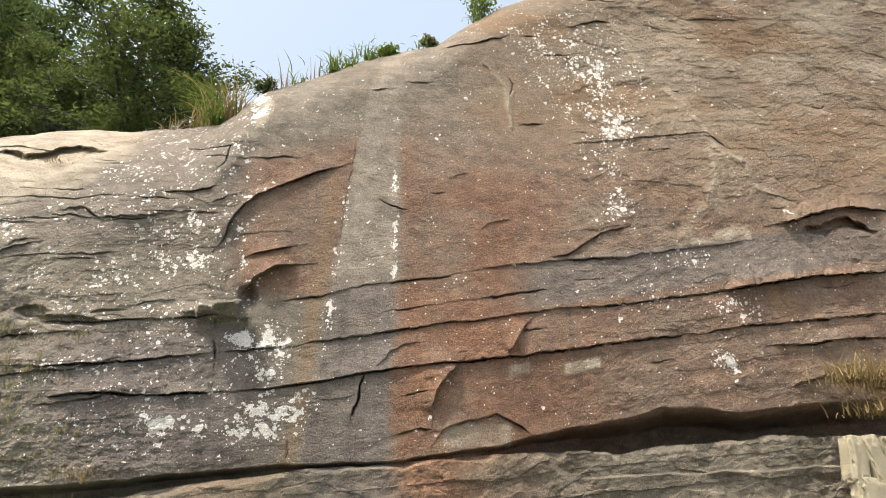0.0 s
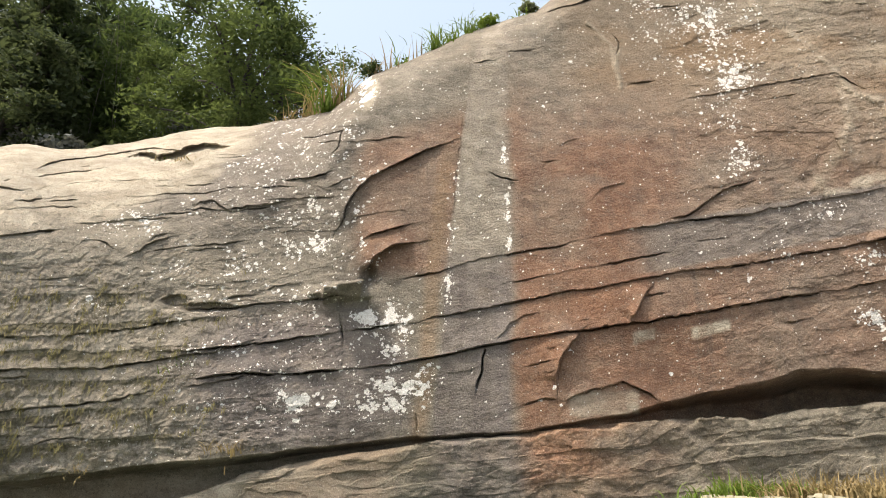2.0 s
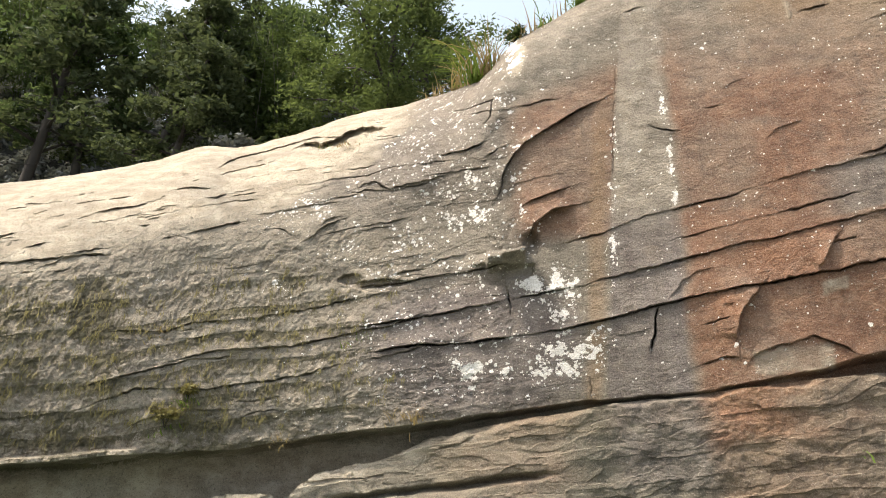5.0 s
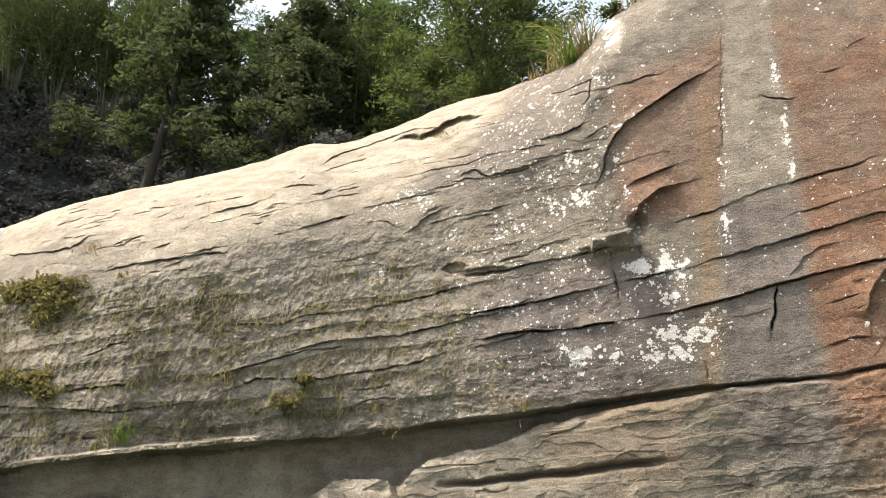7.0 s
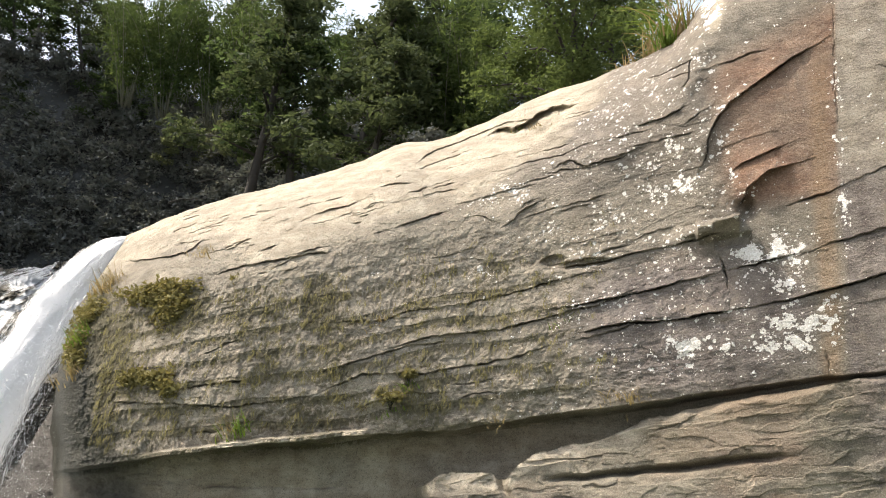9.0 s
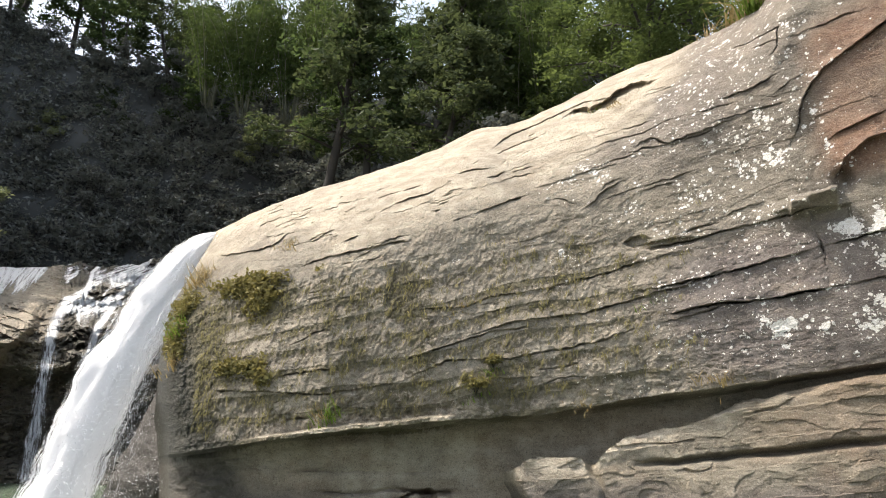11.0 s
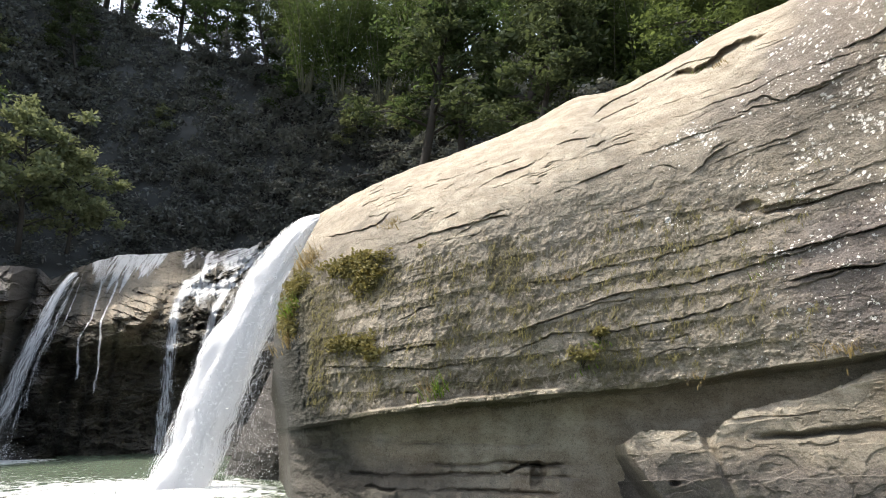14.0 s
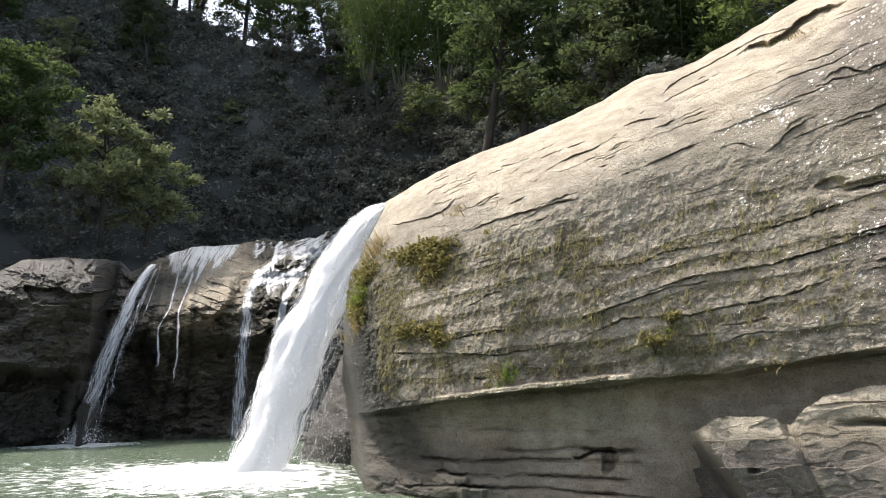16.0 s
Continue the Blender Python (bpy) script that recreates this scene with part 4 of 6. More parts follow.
# ---- the lower rock under the overhang ----
LU, LZ = 760, 190
lcol = np.linspace(-8.55, 13.0, LU)
ltop = np.interp(lcol, [-8.55, -8.42, -8.1, -7.7, -7.15, -7.02, -6.9, -6.7, -6.42, -5.9, -5.3, -4.9, -4.5, -2.3, -0.7, 0.9, 2.0, 3.0, 4.5, 5.6, 6.7, 9.3],
                 [0.75, 1.02, 1.14, 1.24, 1.23, 1.10, 1.12, 1.32, 1.48, 1.60, 1.72, 1.86, 1.98, 2.30, 2.44, 2.60, 2.61, 2.65, 2.82, 2.93, 2.96, 3.0]) + 0.04 * fbm(lcol * 2.5, lcol * 0, 5, 111) + 0.06 * flakes(fbm(lcol * 1.4, lcol * 0 + 2, 4, 114), 4) * smooth(0.5, 1.5, lcol) + 0.06 * flakes(fbm(lcol * 3, lcol * 0, 4, 112), 3) * smooth(-3, -5, lcol)
lu = np.repeat(lcol[None], LZ, 0)
lv = np.linspace(0, 1, LZ)
lz = -0.6 + (ltop[None] + 0.6) * lv[:, None]
ld = ltop[None] - lz
lbed = lz - np.interp(lu, [-8.5, -3, 9], [-0.35, 0.0, 1.0])
lst = lbed * 2.6 + 0.18 * fbm(lu * 0.5, lbed * 0.8, 3, 121) + 0.10 * fbm(lu * 3.5, lbed * 2.0, 4, 120)
lsaw = lst - np.floor(lst)
strength = 0.004 + 0.016 * smooth(-3, -5, lu) + (0.012 + 0.045 * smooth(-3, -5, lu)) * smooth(-0.2, 0.4, fbm(lu * 0.5, np.floor(lst) * 2.7, 2, 123))
loff = 0.06 + 0.12 * fbm(lu * 0.6, lz * 0.9, 3, 125) + strength * np.where(lu < -3.5, lsaw ** 3 - 0.3, 1.6 * ((1 - lsaw) ** 3 - 0.3)) + (0.018 + 0.022 * smooth(-3, -1, lu)) * fbm(lu * 4, lz * 5, 4, 127) - 0.03 * smooth(-3, -1, lu) * np.abs(fbm(lu * 3.2, lz * 3.6, 4, 106)) + 0.007 * fbm(lu * 14, lz * 14, 3, 128) + (0.06 * smooth(-3.5, -5, lu)) * flakes(fbm(lu * 1.1, lbed * 2.2, 4, 129), 3)
lqu, lqb = lu + 0.3 * fbm(lu * 1.4, lz * 1.6, 4, 124), lbed + 0.12 * fbm(lu * 1.4, lz * 2.4, 4, 122)
calm = 1 - 0.85 * smooth(1.15, 0.75, lz + 0.1 * fbm(lu, lz, 3, 115)) * smooth(-3.5, -5.0, lu)
loff += calm * (0.65 + 0.35 * smooth(-3.0, -5.0, lu)) * (0.024 * facets(lqu * 0.8, lqb * 3.2, 118) + 0.016 * facets(lqu * 2.2, lqb * 7.0, 119))
loff += 0.75 * smooth(-5.0, -8.6, lu)
loff -= 0.22 * np.exp(-((lz - 1.16 - 0.09 * (lu + 5.5) + 0.03 * fbm(lu * 3, lu * 0, 3, 126)) / 0.045) ** 2) * smooth(-6.4, -5.9, lu) * smooth(-2.8, -3.4, lu)
loff += 0.55 * smooth(-2.0, -5.5, lu) * smooth(1.9, 0.2, lz)
loff -= 0.16 * smooth(0.02 + 0.12 * vnoise(lu * 5, lu * 0, 107), 0.0, ld) * smooth(0.3, 0.7, vnoise(lu * 2.3, lu * 0, 108))
slant_ = (lu - 1.55) * 0.69 + (lz - 2.6) * 0.72 + 0.05 * fbm(lu * 4, lz * 4, 4, 104)
loff -= 0.08 * smooth(-0.06, 0.07, slant_) * np.exp(-np.maximum(slant_, 0) / 0.5) * smooth(1.5, 1.9, lz)
bed_line = lz - (2.27 + 0.05 * (lu - 3)) - 0.05 * fbm(lu * 1.5, lu * 0, 5, 105)
loff += 0.07 * smooth(0.015, -0.015, bed_line) * np.exp(np.minimum(bed_line, 0) / 0.3) * smooth(2.0, 2.4, lu)
loff -= 0.22 * (0.3 + 0.7 * smooth(0.7, 1.05, lz)) * np.exp(-((lu + 6.95 + 0.35 * (lz - 1.1) + 0.10 * fbm(lu * 2, lz * 2, 3, 109)) / 0.055) ** 2) + 0.03 * np.exp(-((lu + 5.6 + 0.9 * (lz - 1.0) + 0.12 * fbm(lu * 2, lz * 3, 4, 110)) / 0.04) ** 2)
left = np.interp(lz, [-0.6, 0.8, 1.2], [-7.3, -8.35, -8.5])
loff -= 1.0 * smooth(0.20, -0.15, lu - left)
loff -= 0.14 * smooth(0.3, 0.7, blob(lqu, lz, -7.6, 0.45, 0.10, 0.05))
lback = wall_point(lcol, ltop - 0.05, -1.3)
lpts = np.concatenate([wall_point(lu, lz, loff), lback[None]])


def lpad(v):
    return np.concatenate([v, v[-1:]])


zero = np.zeros_like(loff)
lw = 0.12 * fbm(lu * 2, lz * 2, 4, 134)
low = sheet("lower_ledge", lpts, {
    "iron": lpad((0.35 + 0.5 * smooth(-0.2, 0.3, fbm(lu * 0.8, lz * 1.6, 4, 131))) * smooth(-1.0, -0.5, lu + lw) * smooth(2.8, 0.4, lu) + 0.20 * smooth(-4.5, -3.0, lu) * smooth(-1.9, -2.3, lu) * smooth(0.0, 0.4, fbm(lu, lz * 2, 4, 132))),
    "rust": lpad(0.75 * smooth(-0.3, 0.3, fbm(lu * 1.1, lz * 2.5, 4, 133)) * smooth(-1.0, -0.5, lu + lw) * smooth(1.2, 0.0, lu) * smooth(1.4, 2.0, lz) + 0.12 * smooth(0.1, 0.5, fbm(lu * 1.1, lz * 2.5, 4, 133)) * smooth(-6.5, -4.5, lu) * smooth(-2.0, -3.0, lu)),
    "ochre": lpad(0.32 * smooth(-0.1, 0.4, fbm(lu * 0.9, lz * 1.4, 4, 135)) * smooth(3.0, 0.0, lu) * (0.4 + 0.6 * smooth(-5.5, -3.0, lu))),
    # grey stain band; low on the front, algae plus shade painted as slate and wet
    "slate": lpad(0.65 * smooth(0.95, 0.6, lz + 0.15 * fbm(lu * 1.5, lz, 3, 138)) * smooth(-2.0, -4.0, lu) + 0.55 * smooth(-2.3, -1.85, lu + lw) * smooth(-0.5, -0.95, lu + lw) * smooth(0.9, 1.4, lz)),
    # sunlight on the top edge is put into the pale
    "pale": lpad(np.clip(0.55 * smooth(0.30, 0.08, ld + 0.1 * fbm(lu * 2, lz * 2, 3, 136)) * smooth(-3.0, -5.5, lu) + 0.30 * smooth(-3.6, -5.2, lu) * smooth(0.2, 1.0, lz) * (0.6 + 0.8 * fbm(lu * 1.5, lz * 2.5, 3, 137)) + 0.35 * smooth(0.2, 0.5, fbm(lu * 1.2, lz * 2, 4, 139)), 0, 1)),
    "lichen": lpad(zero + 0.12), "moss": lpad(0.25 * smooth(3.0, 6.0, lu)), "wet_shade": lpad(0.45 * smooth(1.0, 0.4, lz) * smooth(-2.5, -5.0, lu))}, LOW_ROCK, False)
tagged(low, "pale sandstone ledge broken into beds below the overhang, sun and shade put into its colour", "rock ledge", kind="structure")

# ---- the fall's own rock, left of the cliff ----
FA, FE = 620, 300
TURN = 0.6                                  # degrees by which this rock lies farther round
faz = np.linspace(59.4, 96.4, FA)
fel_top = np.interp(faz + TURN, [60, 62, 65.7, 66.8, 68.5, 69.5, 71, 72.5, 74.7, 76.5, 78, 79.6, 81.1, 82.1, 82.9, 84, 87.1, 89.2, 90.5, 92, 97],
                    [16.2, 15.7, 14.6, 14.1, 13.2, 13.4, 13.1, 12.95, 12.6, 12.3, 12.05, 11.6, 10.85, 10.1, 10.8, 10.9, 10.8, 10.35, 9.5, 9.0, 9.0])
fel_top = fel_top + 0.20 * fbm(faz * 0.6, faz * 0, 4, 141) + 0.35 * flakes(fbm(faz * 1.1, faz * 0 + 5, 4, 142), 3) * smooth(75, 72, faz)
fa = np.repeat(faz[None], FE, 0)
ft = np.linspace(0, 1, FE)
fe = -6.0 + (fel_top[None] + 6.0) * ft[:, None]
fd = fel_top[None] - fe
fr = 25.0 + 0.8 * fbm(fa * 0.22, fe * 0.25, 4, 143) + (0.9 - 0.45 * smooth(81.5, 83.5, fa)) * flakes(fbm(fa * 0.45, fe * 0.9, 5, 145), 6) + (0.35 - 0.25 * smooth(81.5, 83.5, fa)) * flakes(fbm(fa * 1.4 + fe * 0.5, fe * 2.6, 4, 147), 4) + 0.05 * fbm(fa * 5, fe * 6, 3, 148)
fr += 0.35 * facets(fa * 0.55 + 0.5 * fbm(fa * 0.6, fe * 0.6, 4, 146), fe * 0.8 + 0.4 * fbm(fa * 0.6, fe * 0.6, 4, 151), 152) * smooth(80.5, 82, fa)
fr += 4.5 * smooth(72, 61, fa) * smooth(4, 13, fe) - 5.0 * smooth(74, 66, fa) * smooth(3, -3, fe)
fr += np.interp(fa, [60, 78, 79.5, 81, 82.5, 84, 97], [0, 0, 0.6, 1.6, 1.2, -1.6, -2.6])
# sloping crown, overhang and dark recess below it
crown = np.clip(1 - fd / 4.6, 0, 1)
fr += 8.0 * crown ** 1.3 * smooth(81.5, 80, fa) + 2.6 * (1 - np.sqrt(1 - 0.98 * np.clip(1 - fd / 2.6, 0, 1) ** 2)) * smooth(80, 81.5, fa)
fr += 1.7 * smooth(5.8, 4.6, fe + 0.8 * fbm(fa * 0.4, fa * 0, 3, 149)) * smooth(81.5, 80, fa) * smooth(66, 69, fa)
fr += 1.8 * smooth(3.2, 2.2, fe + 0.5 * fbm(fa * 0.5, fa * 0, 3, 150)) * smooth(84, 85.5, fa)
fr += 2.2 * smooth(5.5, 12.5, fe) * smooth(80.5, 79, fa)
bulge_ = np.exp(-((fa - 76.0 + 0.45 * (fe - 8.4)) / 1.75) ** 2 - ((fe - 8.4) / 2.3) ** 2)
fr -= 1.7 * smooth(0.25, 0.6, bulge_ + 0.12 * fbm(fa * 0.8, fe * 0.8, 4, 156))
tilted = (fe - 0.35 * (fa - 75)) * 1.5 + 0.3 * fbm(fa * 0.5, fe * 0.5, 3, 157)
fr += 0.30 * bulge_ * (tilted - np.floor(tilted))
# steps and loose blocks in the cascade
fr -= 2.2 * flakes(fbm(fa * 0.55, fe * 0.7, 4, 155), 4) * smooth(73.0, 71.5, fa) * smooth(4.5, 6.5, fe)
# clefts where the water runs
runs_wet = np.zeros_like(fr)
for c0, lean_, wide_, deep_ in ((80.2, 0.28, 0.5, 0.6), (77.7, 0.10, 0.28, 0.25), (78.6, 0.13, 0.22, 0.2), (76.9, 0.03, 0.2, 0.2), (79.2, 0.2, 0.25, 0.25), (82.4, 0.18, 0.3, 0.9)):
    gully = np.exp(-((fa - c0 - lean_ * (10.5 - fe) - 0.12 * fbm(fe * 0.8, fe * 0 + c0, 3, 158)) / wide_) ** 2)
    fr += deep_ * gully
    runs_wet = np.maximum(runs_wet, gully)


def dome_points(az, el, dist):
    a, e = np.radians(az), np.radians(el)
    return np.stack([EYE[0] - np.sin(a) * dist, EYE[1] + np.cos(a) * dist, EYE[2] + np.tan(e) * dist], -1)


fr *= 1.55
fpts = dome_points(fa + TURN, fe, fr)
tail = fpts[-1] - EYE
tail[:, 2] = 0
tail /= np.linalg.norm(tail, axis=1, keepdims=True)
fpts = np.concatenate([fpts, np.array([fpts[-1] + tail * d + np.array([0, 0, -k]) for d, k in ((0.5, -0.05), (1.5, 0.15), (6.0, 0.6), (14.0, 0.6))])])


def fpad(v):
    return np.concatenate([v, np.repeat(v[-1:], 4, 0)])


# sunlight on slab and crown is put into their pale and ochre
slab_sun_tint = bulge_
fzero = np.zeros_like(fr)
falls = sheet("waterfall_rock", fpts, {"iron": fpad(fzero), "rust": fpad(fzero), "ochre": fpad(0.5 * slab_sun_tint), "slate": fpad(0.7 * smooth(80.5, 82.5, fa)), "pale": fpad(np.clip(0.85 * slab_sun_tint + 0.5 * smooth(3.4, 1.2, fd) * smooth(80, 79, fa) * smooth(72.5, 74, fa), 0, 0.9)),
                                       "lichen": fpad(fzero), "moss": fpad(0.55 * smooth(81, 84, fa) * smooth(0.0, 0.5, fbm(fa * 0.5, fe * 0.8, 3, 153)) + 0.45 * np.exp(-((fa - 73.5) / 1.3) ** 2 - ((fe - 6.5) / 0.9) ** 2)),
                                       # real runs of water; the left boulder's shade is painted in as well
                                       "wet_shade": fpad(np.clip(0.5 * runs_wet + 0.3 * smooth(0.0, 0.4, fbm(fa * 0.9, fe * 0.4, 4, 159)) * smooth(72, 74, fa) * smooth(81, 79, fa) + 0.22 * smooth(5.8, 4.0, fe) * smooth(85, 83.5, fa) + 0.7 * smooth(82, 83.5, fa) + 0.2 * smooth(3.0, 1.0, fe) + 0.65 * smooth(73.0, 71.5, fa) + 0.35 * smooth(79.0, 80, fa) * smooth(84, 82.5, fa), 0, 1))}, FALL_ROCK, False)
tagged(falls, "dark wet river rock under the waterfall, sun and shade put into its colour", "rock", kind="structure")

# dripping rock behind the foot of the main fall, shade put into its dark colour
ba, bv = np.meshgrid(np.linspace(0, 1, 150), np.linspace(0, 1, 170))
be = -8.0 + 21.0 * bv
edge_ = np.interp(be, [-8, -4, 0, 5, 9, 13], [70.6, 70.0, 68.3, 66.2, 64.8, 63.4])
bb = 58.0 + (edge_ - 58.0) * ba
br = 18.9 + 0.35 * fbm(bb * 0.35, be * 0.5, 4, 201) + 0.06 * facets(bb * 0.7, be * 0.9, 202) + 0.08 * fbm(bb * 3, be * 3, 3, 203) - 0.10 * np.minimum(be + 2, 0) * 2 + 3.0 * ba ** 6
foot_rock = sheet("foot_rock", dome_points(bb, be, br), {"slate": 0.8 + 0 * br, "wet_shade": 0.9 + 0 * br, "moss": 0.25 + 0 * br, "iron": 0 * br, "rust": 0 * br, "ochre": 0 * br, "pale": 0 * br, "lichen": 0 * br}, FALL_ROCK, False)
tagged(foot_rock, "dark dripping rock face behind the waterfall's foot", "rock", kind="structure")

# ---- water ----
NW = 420
WATER_Z = 0.05
wx, wy = np.meshgrid(np.linspace(-62, 10, NW), np.linspace(-40, 20, NW))
base_main = np.array(polar(73.0, 17.6, 0))[:2]
base_left = np.array(polar(84.5, 37.4, 0))[:2]
dm = np.hypot((wx - base_main[0]) / 3.2, (wy - base_main[1] + 0.6) / 2.0)
dl = np.hypot((wx - base_left[0]) / 1.6, (wy - base_left[1]) / 1.6)
foam = 1.0 * np.exp(-(dm / 1.25) ** 2) + 1.2 * np.exp(-(dl / 1.7) ** 2) + 0.42 * np.exp(-((wx + 20) / 9) ** 2 - ((wy - 2) / 6) ** 2)
wz = WATER_Z + 0.05 * fbm(wx * 0.9, wy * 0.9, 4, 161) + 0.16 * np.exp(-dm ** 2) * (0.6 + fbm(wx * 1.5, wy * 1.5, 3, 163)) + 0.06 * np.exp(-dl ** 2)
pool = sheet("pool_water", np.stack([wx, wy, wz], -1), {"foam": foam}, WATER)
tagged(pool, "green rippling pool with white foam below the waterfall", "water", kind="structure")


def ribbon(name, lip_at, foot_at, lip_wide, foot_wide, material, body, seed, bulge=0.25, curve=2.0, across=26, down=110, fade=0.25):
    """A sheet of falling water from a lip to its foot; it leaves the lip level and bends down."""
    a, b = np.array(lip_at, float), np.array(foot_at, float)
    s = np.linspace(0, 1, down)[:, None]
    w = np.linspace(-1, 1, across)[None]
    mid = a + (b - a) * s[..., None]
    mid = np.broadcast_to(mid, (down, 1, 3)).copy()
    mid[..., 2] = a[2] + (b[2] - a[2]) * s ** curve
    look_way = (a + b) / 2 - EYE
    side = np.cross(look_way, (0, 0, 1))
    side /= np.linalg.norm(side)
    toward = -np.array([look_way[0], look_way[1], 0]) / np.hypot(look_way[0], look_way[1])
    wide = (lip_wide + (foot_wide - lip_wide) * s ** 0.8) / 2
    ss, ww = np.broadcast_arrays(s, w)
    jag = (0.16 * fbm(ww * 2 + seed, ss * 9, 3, seed) + 0.07 * fbm(ww * 5 + seed, ss * 34, 3, seed + 5)) * (0.2 + ss)
    pts = mid + side * ((w * wide)[..., None] + jag[..., None]) + toward * ((bulge * np.cos(w * 1.4) * np.ones_like(s) + 0.03 * fbm(ww * 4, ss * 6, 3, seed + 3)))[..., None]
    edge = 1 - np.abs(ww) ** 2.2
    return sheet(name, pts, {"across": ww * wide * 2, "down": ss * 7, "body": body * edge * (1 - fade * ss ** 2)}, material)


def at_dir(az, el, dist):
    return Vector(dome_points(np.array(az), np.array(el), np.array(dist)))


plume = tagged(new("waterfall"), "broad white waterfall plunging off the end of the cliff", "waterfall")
plume.location = at_dir(72.8, -4.6, 17.5)


def strand(thing, name, *args, **more):
    ob = ribbon(name, *args, **more)
    ob.parent = thing
    ob.matrix_parent_inverse = Matrix.Translation(thing.location).inverted()
    return ob


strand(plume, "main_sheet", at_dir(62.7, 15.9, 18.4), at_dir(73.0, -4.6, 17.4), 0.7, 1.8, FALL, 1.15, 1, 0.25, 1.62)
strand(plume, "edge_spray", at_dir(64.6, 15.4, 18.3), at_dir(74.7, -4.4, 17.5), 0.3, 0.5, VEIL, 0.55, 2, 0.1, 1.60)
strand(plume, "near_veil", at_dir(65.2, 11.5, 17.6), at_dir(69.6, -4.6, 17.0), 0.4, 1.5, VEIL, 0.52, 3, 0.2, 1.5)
# water that clings to the rock: films on the crown, trickles, and a cascade of broken steps
ci = np.where((faz > 64.5) & (faz < 81.5))[0]
ri = np.where(ft > 0.10)[0]
wa, we, wd = fa[np.ix_(ri, ci)], fe[np.ix_(ri, ci)], fd[np.ix_(ri, ci)]
wr = np.minimum.accumulate(fr[np.ix_(ri, ci)][::-1], 0)[::-1] - 0.10
clean = 0.16 * fbm(wa * 0.8, we * 0.5, 4, 164)
crown_low = np.interp(wa, [74.0, 74.6, 76.4, 78.3, 79.4], [11.9, 11.4, 10.4, 9.8, 10.6])
# clinging water on the crown, its sun sheen put into the white
body = (0.74 + 0.18 * fbm(wa * 2.4 + we * 0.8, we * 0.4, 4, 163)) * smooth(-0.9, 0.6, we - crown_low + 1.5 * fbm(wa * 2.2 + we * 0.8, we * 0.35, 4, 165)) * smooth(79.6, 79.0, wa) * smooth(73.8, 74.8, wa + 0.8 * fbm(wa * 0.9, we * 0.9, 4, 166))
body = np.maximum(body, 0.72 * smooth(65.0, 66.5, wa) * smooth(73.4, 72.4, wa) * smooth(8.0, 10.0, we + 1.6 * fbm(wa * 0.7, we * 0.7, 4, 167)) * smooth(-0.25, 0.25, fbm(wa * 0.8 + we * 0.5, we * 0.8, 4, 168)))
for wide_, k, els, azs in ((0.13, 0.74, (10.4, 9.85, 7.56, 6.1, 4.1, 2.1), (78.2, 78.3, 78.7, 79.4, 79.3, 79.4)), (0.13, 0.76, (10.4, 9.9, 7.4, 5.7, 4.1, 1.4), (77.2, 77.3, 78.1, 78.1, 78.1, 78.1)), (0.09, 0.7, (10.8, 10.2, 7.3, 6.0), (79.5, 79.6, 80.4, 80.7)),
                           (0.75, 0.68, (14, 12.8, 12, 10.2, 8.4, 5.8, 0.4, -2.2, -3), (67.8, 69.2, 70.4, 72.4, 73.1, 73.3, 73.45, 73.6, 73.7)), (0.5, 0.8, (14.4, 13.2, 11, 8.6, 5, 2), (65.4, 66.6, 69.0, 70.2, 71.0, 71.6)),
                           (0.25, 0.9, (14.4, 12.5, 9.5, 8), (69.0, 71.0, 71.6, 71.4)), (0.35, 0.9, (14.6, 12.6, 9.0, 4.0), (65.0, 66.0, 68.0, 69.6))):
    line = np.interp(we, els[::-1], azs[::-1])
    body = np.maximum(body, k * np.exp(-((wa + clean - line) / wide_) ** 2) * smooth(els[-1] - 0.2, els[-1] + 1.5, we) * smooth(els[0] + 0.5, els[0] - 0.3, we))
slant = np.clip(0.35 * smooth(3.2, 1.6, wd) * smooth(79, 78, wa) + smooth(73.5, 72.5, wa) * smooth(7.5, 9.5, we), 0, 1)
slope_ = np.where(wa > 73, 0.28, 0.5)
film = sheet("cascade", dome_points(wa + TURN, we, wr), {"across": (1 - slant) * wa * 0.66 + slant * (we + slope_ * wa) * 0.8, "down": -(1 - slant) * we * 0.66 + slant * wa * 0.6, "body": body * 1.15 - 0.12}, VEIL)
film.parent = plume
film.matrix_parent_inverse = Matrix.Translation(plume.location).inverted()
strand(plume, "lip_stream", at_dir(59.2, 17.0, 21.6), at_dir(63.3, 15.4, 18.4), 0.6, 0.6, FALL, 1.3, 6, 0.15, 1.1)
slide = tagged(new("waterslide"), "narrow stream sliding down dark wet rock into the pool", "waterfall")
slide.location = at_dir(84.4, -2.2, 37.4)
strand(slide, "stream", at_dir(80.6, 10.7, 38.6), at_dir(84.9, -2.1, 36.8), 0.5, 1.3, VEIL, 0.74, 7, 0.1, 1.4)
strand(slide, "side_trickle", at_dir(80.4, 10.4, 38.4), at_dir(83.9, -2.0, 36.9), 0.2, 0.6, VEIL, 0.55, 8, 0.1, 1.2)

# drops thrown out around the plume
rng = np.random.default_rng(3)
nd = 11000
s = rng.random(nd) ** 0.7
az = 62.9 + 10.0 * s + rng.normal(0, 1, nd) * (0.25 + 1.1 * s)
el = 15.5 - 20 * s ** 1.62 + rng.normal(0, 0.4, nd)
loose = rng.random(nd) < 0.22               # drops that rain down on the near side of the plume
az = np.where(loose, 65.5 + 5.0 * s - np.abs(rng.normal(0, 1.0, nd)), az)
el = np.where(loose, np.minimum(el, 9.0 - 13.5 * rng.random(nd) ** 0.7), el)
keep = el > -4.5
